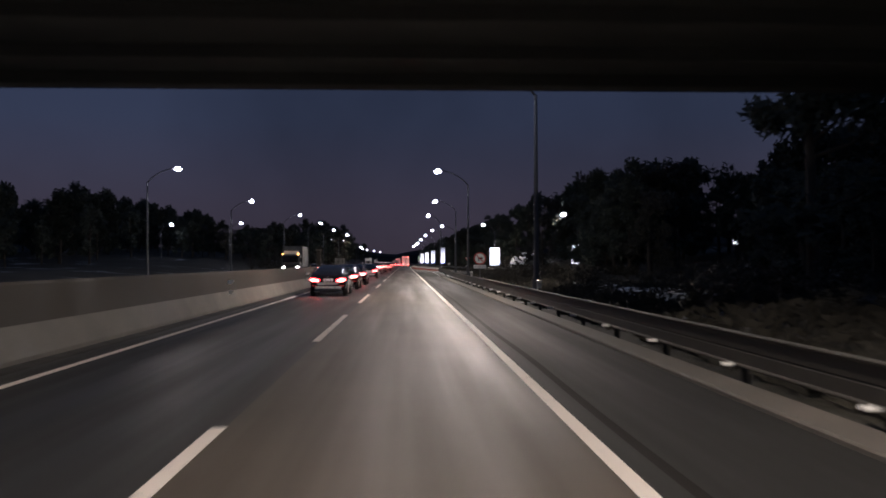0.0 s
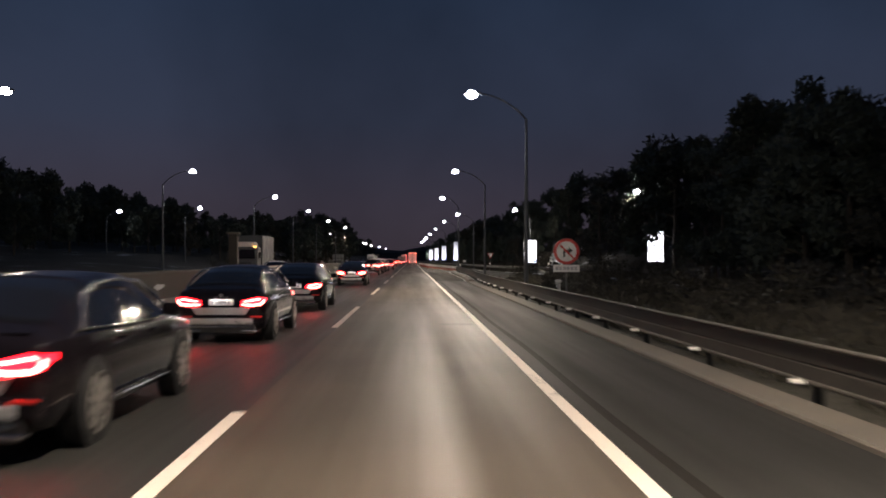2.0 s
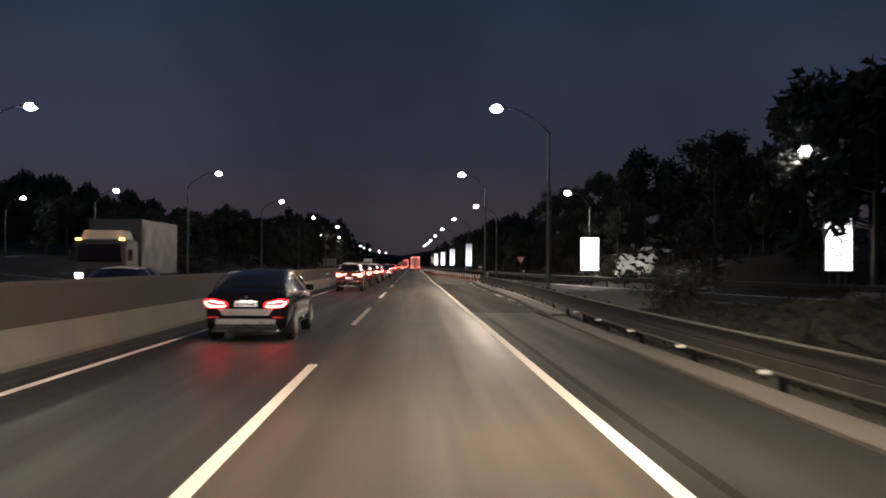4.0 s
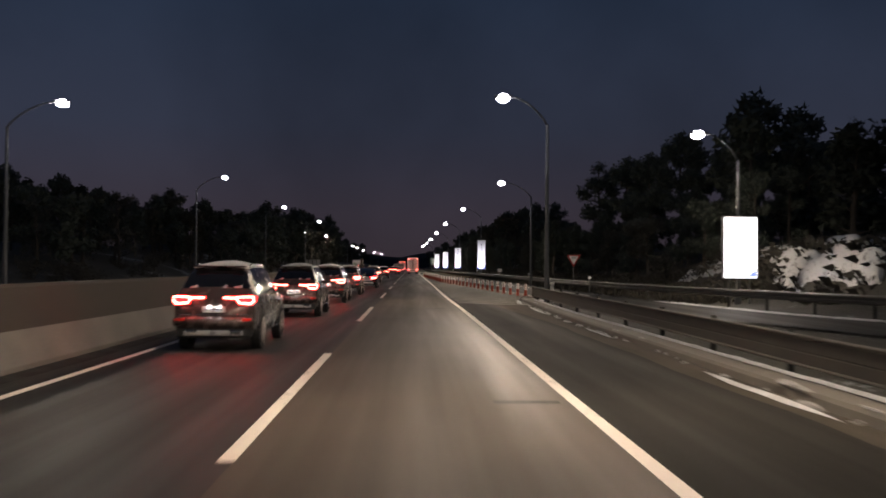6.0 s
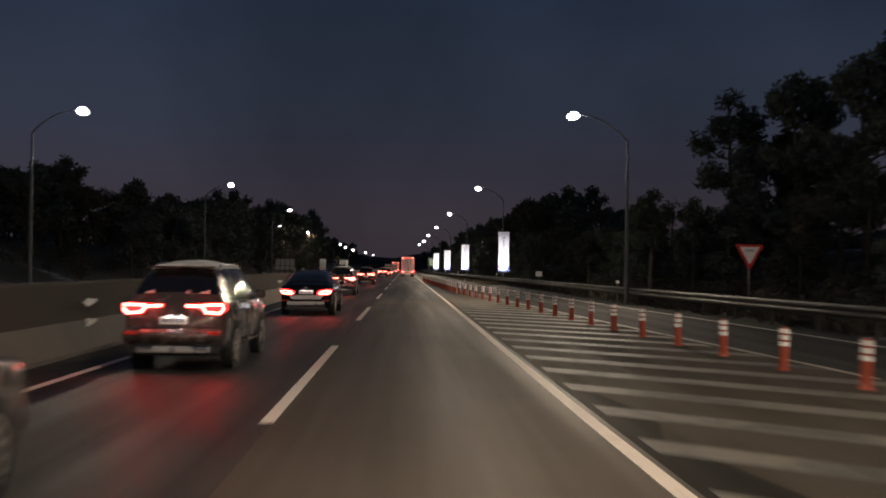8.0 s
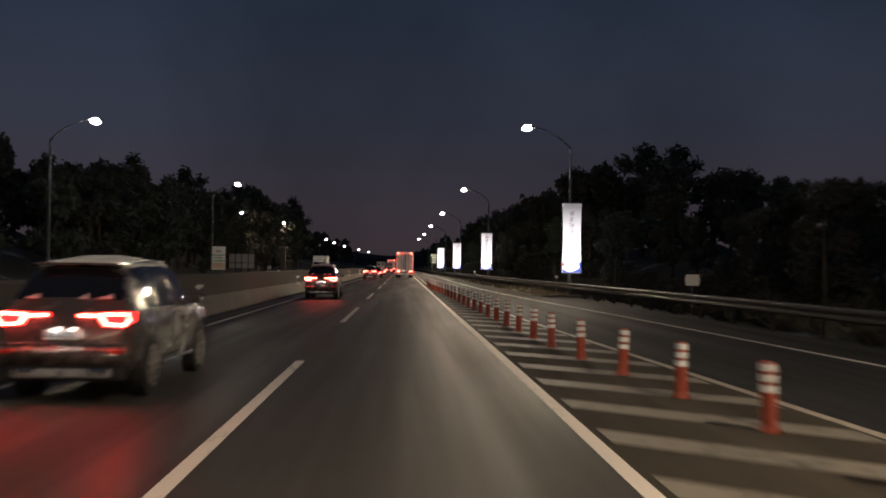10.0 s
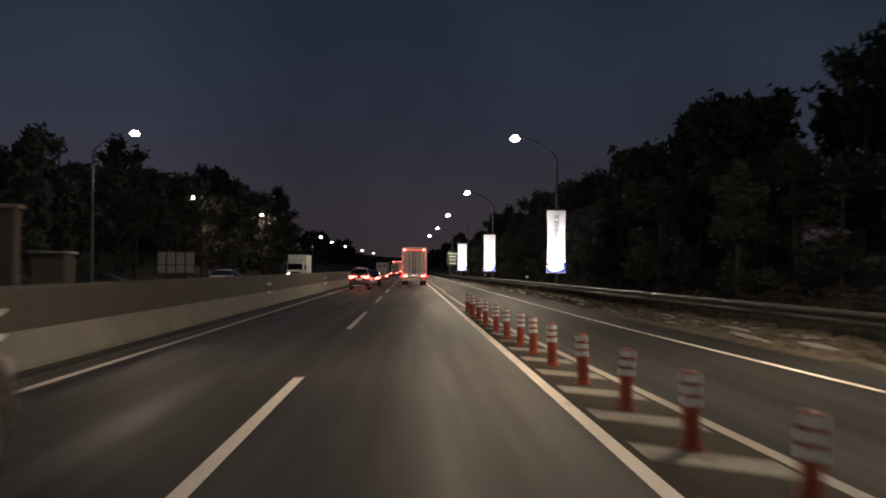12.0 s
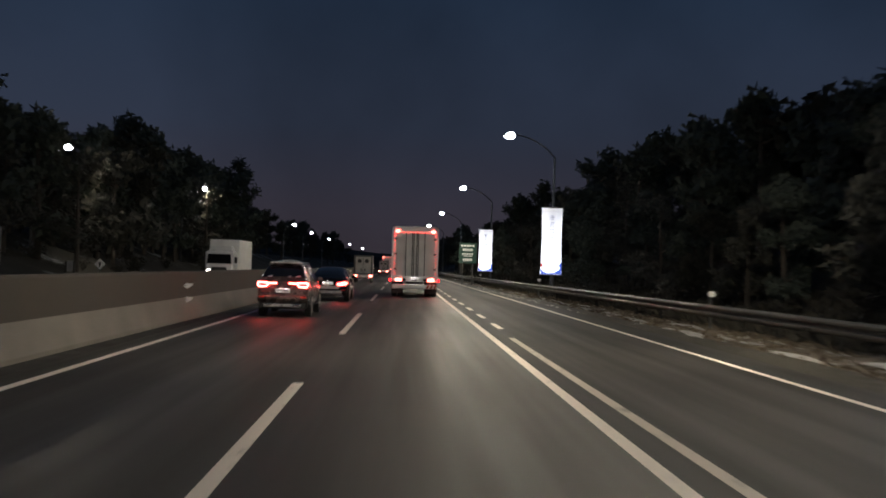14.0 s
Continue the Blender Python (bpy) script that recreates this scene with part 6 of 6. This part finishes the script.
def box_truck_front(label, paint="car_white", load="van_white", amber=False):
    """A box lorry whose cab faces -y, for the opposite carriageway."""
    t = thing("box_truck", label, "truck", group="oncoming trucks")
    b = new_bm()
    box(b, -1.1, 1.1, 1.9, 7.5, 0.95, 3.25, 0.04)
    part("cargo_box", b, M[load], t)
    b = new_bm()
    box(b, -1.02, 1.02, 0.0, 1.8, 0.5, 2.35, 0.14)
    cab = part("cab", b, M[paint], t)
    b = new_bm()
    plate(b, [(-.85, 2.36), (.85, 2.36), (.72, 2.72), (-.72, 2.72)], 0.35, 1.6)
    part("wind_deflector", b, M["car_white"], cab)
    for sx in (-0.85, 0.85) if amber else ():
        b = new_bm()
        box(b, sx - 0.09, sx + 0.09, 0.02, 0.14, 2.30, 2.40, 0.02)
        part("marker_light", b, M["amber"], cab, "amber roof marker light")
    b = new_bm()
    plate(b, [(-.88, 1.45), (.88, 1.45), (.82, 2.15), (-.82, 2.15)], -0.012, 0.05)
    part("windscreen", b, M["glass"], cab)
    b = new_bm()
    box(b, -0.55, 0.55, -0.02, 0.03, 0.85, 1.2, 0.02)
    part("grille", b, M["black_plastic"], cab)
    b = new_bm()
    box(b, -1.03, 1.03, -0.06, 0.1, 0.42, 0.68, 0.04)
    part("bumper", b, M[paint], cab)
    for s in (-1, 1):
        b = new_bm()
        x0, x1 = sorted((s * 0.64, s * 0.92))
        box(b, x0, x1, -0.03, 0.05, 0.82, 1.0, 0.04)
        part("headlight", b, M["headlight"], cab, "glowing headlight")
        for y in (0.95, 5.8):
            wheel(t, s * 0.92, y, 0.42, 0.25, s, M["steel_dull"], 6)
        b = new_bm()
        x0, x1 = sorted((s * 1.08, s * 1.26))
        box(b, x0, x1, 0.1, 0.2, 1.5, 1.95, 0.03)
        part("wing_mirror", b, M["black_plastic"], cab)
    b = new_bm()
    box(b, -0.4, 0.4, 0.4, 7.4, 0.6, 0.95, 0.02)
    part("chassis", b, M["black_plastic"], t)
    return t


DARK = "dark fastback saloon with glowing red tail lights and chrome trim"
SUV = "dark grey suv with snowy roof and lit red tail lights"
car_a = fastback(DARK)
car_a.scale = (0.97, 1, 1)
car_a.location = (-1.87, 61.6, 0)
for y in (40.2, 50.8, 89.0, 175.0, 308.5):
    copy_thing(car_a, pose(-1.87, y, 0) @ Matrix.Diagonal((0.97, 1, 1, 1)))
suv_a = suv(SUV)
suv_a.scale = (0.92, 0.98, 1.0)
suv_a.location = (-2.2, 146.9, 0)
for y in (124.0, 135.8, 158.4, 197.0, 230.3, 296.0):
    copy_thing(suv_a, pose(-2.1 if y == 158.4 else -2.2, y, 0) @ Matrix.Diagonal((0.92, 0.98, 1.0, 1)))
truck = cargo_truck("white cargo box truck with glowing red outline and lit tail lights")
truck.matrix_basis = pose(2.05, 317.0, 0)
van = small_truck("small dark delivery truck with two round vents at the back")
van.matrix_basis = pose(-2.2, 352.0, 0)
copy_thing(van, pose(-1.9, 428.0, 0))
copy_thing(truck, pose(-1.8, 470.0, 0))
oncoming = fastback("white saloon car on the opposite carriageway, headlights lit", "car_white", "oncoming cars")
oncoming.matrix_basis = pose(-12.2, 298.0, 0, 0, 0, 180)
copy_thing(oncoming, pose(-8.2, 103.5, 0, 0, 0, 180))
lorry = box_truck_front("white box lorry with lit headlights on the opposite carriageway")
lorry.matrix_basis = pose(-11.9, 335.0, 0)
dark_lorry = box_truck_front("dark lorry with amber roof lights on the opposite carriageway", "van_dark", "van_dark", True)
dark_lorry.matrix_basis = pose(-12.6, 111.5, 0) @ Matrix.Diagonal((1.15, 1.15, 1.15, 1))


# ---------------- trees ----------------
def tree_kind(name, label, height, spread, leaf, material, seed, bare=False, count=2200):
    """A tapered trunk with limbs and a crown of many small leaf clumps."""
    rng = random.Random(seed)
    t = thing(name, label, "tree", group="trees beside the road")
    b = new_bm()
    lean = rng.uniform(-0.3, 0.3)
    tube(b, [(0, 0, -0.6), (0.02, 0, height * 0.25), (lean * 0.5, 0.1, height * 0.55), (lean, 0.15, height * 0.9)], [height * 0.022, height * 0.018, height * 0.012, height * 0.004], 8)
    limbs = []
    for k in range(16):
        z = height * rng.uniform(0.16, 0.85)
        a = rng.uniform(0, 6.28)
        r = spread * rng.uniform(0.5, 1.0) * (1.15 - 0.6 * z / height)
        tip = Vector((lean * z / height + r * math.cos(a), r * math.sin(a), z + r * rng.uniform(0.15, 0.6)))
        mid = Vector((lean * z / height + 0.5 * r * math.cos(a), 0.5 * r * math.sin(a), z + r * 0.12))
        tube(b, [(lean * z / height, 0, z - 0.1), mid, tip], [height * 0.007, height * 0.0045, height * 0.0015], 5)
        limbs.append((mid, tip))
        if bare:
            for q in range(7):
                s = mid.lerp(tip, rng.uniform(0, 1))
                e = s + Vector((rng.uniform(-1, 1), rng.uniform(-1, 1), rng.uniform(0.1, 1.1))) * spread * 0.32
                tube(b, [s, e], [0.018, 0.005], 4)
    part("trunk", b, M["bark"], t)
    verts, faces = [], []
    clumps = [(p, rng.uniform(0.5, 1.0)) for m, tip in limbs for p in (tip, m.lerp(tip, 0.6))] + [(Vector((lean, 0.1, height * 0.92)), 0.8), (Vector((lean * 0.8, 0, height * 0.75)), 1.0)]
    per = count // len(clumps) // (3 if bare else 1)
    for c, s in clumps:
        rad = spread * 0.36 * s
        for q in range(per):
            d = Vector((rng.gauss(0, 1), rng.gauss(0, 1), rng.gauss(0, 0.75)))
            d = d.normalized() * rad * rng.uniform(0.25, 1.1)
            p = c + d
            u = Vector((rng.gauss(0, 1), rng.gauss(0, 1), rng.gauss(0, 1))).normalized()
            v = u.orthogonal().normalized()
            l = leaf * rng.uniform(0.6, 1.3)
            i = len(verts)
            verts += [p - u * l - v * l * 0.4, p + u * l * 1.2, p - u * l * 0.6 + v * l * 0.7]
            faces.append((i, i + 1, i + 2))
    me = bpy.data.meshes.new("crown")
    me.from_pydata([tuple(v) for v in verts], [], faces)
    me.materials.append(material)
    crown = new("crown", me)
    crown.parent = t
    tagged(crown, kind="stuff")
    return t


PINE = "dark pine tree with an uneven needle crown on the roadside bank"
OAK = "dark broadleaf tree with sparse dry winter leaves"
KINDS = []
for fine, n in ((0.70, 5400), (1.25, 1600)):      # full crowns near the road, sparser ones behind
    KINDS += [tree_kind("pine_tree", PINE, 9.0, 2.3, 0.24 * fine, M["leaf_pine"], 1, count=n), tree_kind("pine_tree", PINE, 10.5, 2.6, 0.26 * fine, M["leaf_pine"], 2, count=n),
              tree_kind("broadleaf_tree", OAK, 8.0, 2.8, 0.24 * fine, M["leaf_dry"], 3, count=n), tree_kind("broadleaf_tree", OAK, 9.5, 3.0, 0.22 * fine, M["leaf_dry"], 4, bare=True, count=n),
              tree_kind("pine_tree", PINE, 7.5, 2.2, 0.23 * fine, M["leaf_pine"], 5, count=n)]
used = [False] * len(KINDS)


def plant(x, y, k, size, turn):
    z = ground_height(x, y) - 0.1
    m = pose(x, y, z, 0, 0, turn) @ Matrix.Diagonal((size, size, size, 1))
    if not used[k]:
        used[k] = True
        KINDS[k].matrix_basis = m
    else:
        copy_thing(KINDS[k], m)


rng = random.Random(21)
spots = []


def free(x, y, gap):
    return all((x - a) ** 2 + (y - c) ** 2 > gap * gap for a, c in spots)


def kept_clear(x, y):
    """The snow bank, and treeless gaps on the camera's sight lines to two panels."""
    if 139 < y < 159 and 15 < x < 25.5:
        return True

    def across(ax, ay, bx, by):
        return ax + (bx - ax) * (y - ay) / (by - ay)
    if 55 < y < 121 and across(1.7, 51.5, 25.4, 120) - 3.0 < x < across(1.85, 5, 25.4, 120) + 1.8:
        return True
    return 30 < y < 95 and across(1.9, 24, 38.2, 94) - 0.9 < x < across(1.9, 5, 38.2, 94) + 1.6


FAR_WOOD = {"bark": [], "leaf_pine": [], "leaf_dry": []}


def stand_far(x, y, k, size, turn):
    """Adds a tree to the woods behind, which nobody could count."""
    m = np.array(pose(x, y, ground_height(x, y) - 0.1, 0, 0, turn) @ Matrix.Diagonal((size, size, size, 1)))
    for child in KINDS[k].children:
        me = child.data
        co = np.empty(len(me.vertices) * 3, dtype=np.float32)
        me.vertices.foreach_get("co", co)
        co = co.reshape(-1, 3) @ m[:3, :3].T + m[:3, 3]
        key = "bark" if child.name.startswith("trunk") else ("leaf_dry" if k in (7, 8) else "leaf_pine")
        FAR_WOOD[key].append((co, [tuple(p.vertices) for p in me.polygons]))


CROWN_TOP = [max(v.co.z for c in t.children if c.name.startswith("crown") for v in c.data.vertices) for t in KINDS]


def grown(x, y, k, size):
    """Tall trees before the slip road, a lower young edge of the wood beside the merge."""
    if x < 0:        # opposite side: the wood rises away from the road's bend
        return size * (0.86 if y < 270 else 1 + 0.38 * min(1.0, max(0.0, (y - 300) / 70)) * (y < 440)) if x > -50 else size
    if 60 < y < 135:
        size *= 1.06 if x < 21.6 and 78 < y < 92 else 1 + 0.2 * min(1.0, (y - 60) / 8)
    if 268 < y < 300:
        size *= 1.13
    if 205 < y < 268:
        roof = max(5.8, 6.3 + 0.115 * (y - 233))
        size = min(size, (roof - ground_height(x, y)) / CROWN_TOP[k])
    return size


def in_panel_view(x, y):
    """No trees here, so the camera's view of the farther lit panel stays open."""
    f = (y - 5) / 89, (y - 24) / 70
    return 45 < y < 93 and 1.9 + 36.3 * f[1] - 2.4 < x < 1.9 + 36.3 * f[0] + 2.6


def scatter(count, x_of, y0, y1, gap, size0, size1, kinds, far=False):
    n = tries = 0
    while n < count and tries < count * 30:
        tries += 1
        y = rng.uniform(y0, y1)
        x = x_of(y)
        if not free(x, y, gap) or kept_clear(x, y):
            continue
        spots.append((x, y))
        k, size, turn = rng.choice(kinds), rng.uniform(size0, size1), rng.uniform(0, 360)
        if not in_panel_view(x, y):
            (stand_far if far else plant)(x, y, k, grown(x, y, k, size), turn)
        n += 1


# between the carriageway and the slip road
scatter(40, lambda y: 16 + max(0, 88 - y) * 0.27 + rng.uniform(0, 8), 28, 72, 2.4, 0.75, 1.0, [0, 1, 2, 3, 4])
scatter(24, lambda y: 15.5 + max(0, 88 - y) * 0.27 + rng.uniform(0, 7), 70, 96, 2.2, 0.95, 1.25, [0, 1, 2, 4])
for x, y, k, size in ((20.3, 37.5, 1, 0.7), (22.6, 35.5, 0, 0.75), (24.6, 39.0, 1, 0.75), (22.2, 42.0, 2, 0.8), (27, 36.5, 0, 0.8)):
    spots.append((x, y))
    plant(x, y, k, size, 40 * k + 17 * size)
# outer bank of the slip road and the motorway
scatter(50, lambda y: lerp_path(RAIL_OUT, max(85, y)) + max(0, 85 - y) * 0.45 + rng.uniform(3.5, 16), 60, 150, 2.4, 0.8, 1.15, [5, 6, 7, 8, 9])
scatter(18, lambda y: rng.uniform(25.5, 37), 143, 182, 2.4, 0.8, 1.0, [5, 6, 7, 9])
scatter(22, lambda y: rng.uniform(17.5, 27), 158, 200, 2.2, 0.6, 0.8, [0, 1, 2, 4])
scatter(70, lambda y: lerp_path(RAIL_OUT, y) + rng.uniform(3.2, 7.5), 196, 400, 2.1, 0.55, 0.8, [0, 1, 2, 3, 4])
scatter(90, lambda y: lerp_path(RAIL_OUT, y) + rng.uniform(8, 18), 196, 430, 2.6, 0.68, 0.9, [5, 6, 7, 9])
scatter(36, lambda y: lerp_path(RAIL_OUT, y) + rng.uniform(5, 16), 420, 700, 4.0, 0.8, 1.1, [5, 6, 7, 9], far=True)
scatter(26, lambda y: lerp_path(RAIL_OUT, y) + rng.uniform(6, 13), 284, 345, 2.0, 0.7, 0.84, [5, 6, 7, 9])
# far side
scatter(90, lambda y: rng.uniform(-36, -23.5), 225, 420, 2.2, 0.7, 1.0, [5, 6, 7, 8, 9])
scatter(30, lambda y: rng.uniform(-72, -46), 110, 230, 4.0, 0.85, 1.2, [5, 6, 7, 9], far=True)
scatter(95, lambda y: -74 - 0.06 * max(0, 200 - y) + rng.uniform(-14, 14), 70, 330, 3.4, 1.1, 1.5, [5, 6, 9], far=True)
scatter(90, lambda y: rng.uniform(-46, -26), 180, 420, 2.4, 0.75, 1.05, [5, 6, 7, 8, 9], far=True)
scatter(50, lambda y: rng.uniform(-46, -27), 400, 760, 4.0, 0.95, 1.4, [5, 6, 7, 9], far=True)


# one tall pine close behind the shoulder rail, and tall trees behind the end of the slip road
plant(18.0, 31.5, 1, 1.66, 75)
for x, y, k, size in ((22.3, 184.5, 1, 1.22), (21.8, 190.5, 1, 1.28), (25.8, 187, 1, 1.4), (20.4, 196, 0, 1.35), (28.6, 177.5, 6, 1.12), (32, 177, 6, 0.98)):
    plant(x, y, k, size, 50 * k + 31 * size)

for key, parts_of in FAR_WOOD.items():
    verts = np.concatenate([c for c, f in parts_of])
    faces, base = [], 0
    for c, f in parts_of:
        faces += [tuple(i + base for i in q) for q in f]
        base += len(c)
    me = bpy.data.meshes.new("background_wood")
    me.from_pydata(verts.tolist(), [], faces)
    me.materials.append(M[key])
    tagged(new("background_wood", me), "dark wood of pines and oaks standing behind the road", "woods", kind="stuff")


# undergrowth at the foot of the banks
def shrub_kind(seed):
    rng2 = random.Random(seed)
    t = thing("shrub", "low dark leafless shrub on the roadside bank", "shrub", group="shrubs on the bank")
    b = new_bm()
    tips = []
    for k in range(12):
        a, l = rng2.uniform(0, 6.28), rng2.uniform(0.5, 1.2)
        tip = Vector((l * math.cos(a) * 0.9, l * math.sin(a) * 0.9, rng2.uniform(0.7, 1.7)))
        tube(b, [(0, 0, -0.2), tip * 0.5 + Vector((0, 0, 0.15)), tip], [0.02, 0.014, 0.004], 4)
        tips.append(tip)
    part("stem", b, M["bark"], t)
    verts, faces = [], []
    for c in tips:
        for q in range(26):
            p = c * rng2.uniform(0.35, 1.0) + Vector((rng2.gauss(0, 1), rng2.gauss(0, 1), rng2.gauss(0, 1))) * 0.22
            u = Vector((rng2.gauss(0, 1), rng2.gauss(0, 1), rng2.gauss(0, 1))).normalized()
            v = u.orthogonal().normalized()
            l = rng2.uniform(0.05, 0.13)
            i = len(verts)
            verts += [p - u * l, p - v * l * 0.5, p + u * l, p + v * l * 0.5]
            faces.append((i, i + 1, i + 2, i + 3))
    me = bpy.data.meshes.new("foliage")
    me.from_pydata([tuple(v) for v in verts], [], faces)
    me.materials.append(M["twig"])
    o = new("foliage", me)
    o.parent = t
    tagged(o, kind="stuff")
    return t


SHRUBS = [shrub_kind(31), shrub_kind(32), shrub_kind(33)]
placed = [False] * 3


def grow(x, y, k, size, turn):
    m = pose(x, y, ground_height(x, y), 0, 0, turn) @ Matrix.Diagonal((size, size, size * 0.9, 1))
    if placed[k]:
        copy_thing(SHRUBS[k], m)
    else:
        placed[k] = True
        SHRUBS[k].matrix_basis = m


for k in range(150):
    y = rng.uniform(14, 100)
    hi = (lerp_path(RAMP_IN, max(85, y)) + max(0, 85 - y) * 0.45) - 2
    grow(rng.uniform(9.0, max(9.5, min(hi, 24))), y, k % 3, rng.uniform(0.5, 1.1), rng.uniform(0, 360))
for k in range(150):
    y = rng.uniform(120, 420)
    if 140 < y < 158:
        continue
    grow(lerp_path(RAIL_OUT, y) + rng.uniform(1.6, 6.5), y, k % 3, rng.uniform(0.6, 1.3), rng.uniform(0, 360))
for k in range(70):
    y = rng.uniform(150, 420)
    grow(rng.uniform(-29, -22), y, k % 3, rng.uniform(0.7, 1.5), rng.uniform(0, 360))


# far wooded ridge closing the horizon
def ridge(name, label, line_pts, height, seed):
    b = new_bm()
    rows = []
    for i, (x, y) in enumerate(line_pts):
        h = height * (0.75 + 0.35 * noise.noise((i * 0.21, seed, 0)) + 0.12 * noise.noise((i * 1.3, seed, 2)))
        rows.append([b.verts.new((x, y, -1)), b.verts.new((x * 1.02, y * 1.02 + 6, h * 0.7)), b.verts.new((x * 1.05, y * 1.04 + 14, h)), b.verts.new((x * 1.1, y * 1.1 + 40, -1))])
    for r, s in zip(rows, rows[1:]):
        for k in range(3):
            b.faces.new((r[k], r[k + 1], s[k + 1], s[k]))
    ob = part(name, b, M["hill"], smooth=False)
    return tagged(ob, label, "woods", kind="stuff")


ridge("far_woods", "dark distant wooded ridge on the horizon", [(-420 + 9 * i, 760 + 120 * math.sin(i * 0.05)) for i in range(110)], 17, 1)
ridge("far_woods", "dark line of distant woods beyond the opposite carriageway", [(-120 - 25 * math.sin(i * 0.13), -40 + 9 * i) for i in range(95)], 19, 2)
ridge("far_woods", "dark line of distant woods beyond the roadside bank", [(95 + 15 * math.sin(i * 0.17), 900 - 9 * i) for i in range(108)], 14, 3)
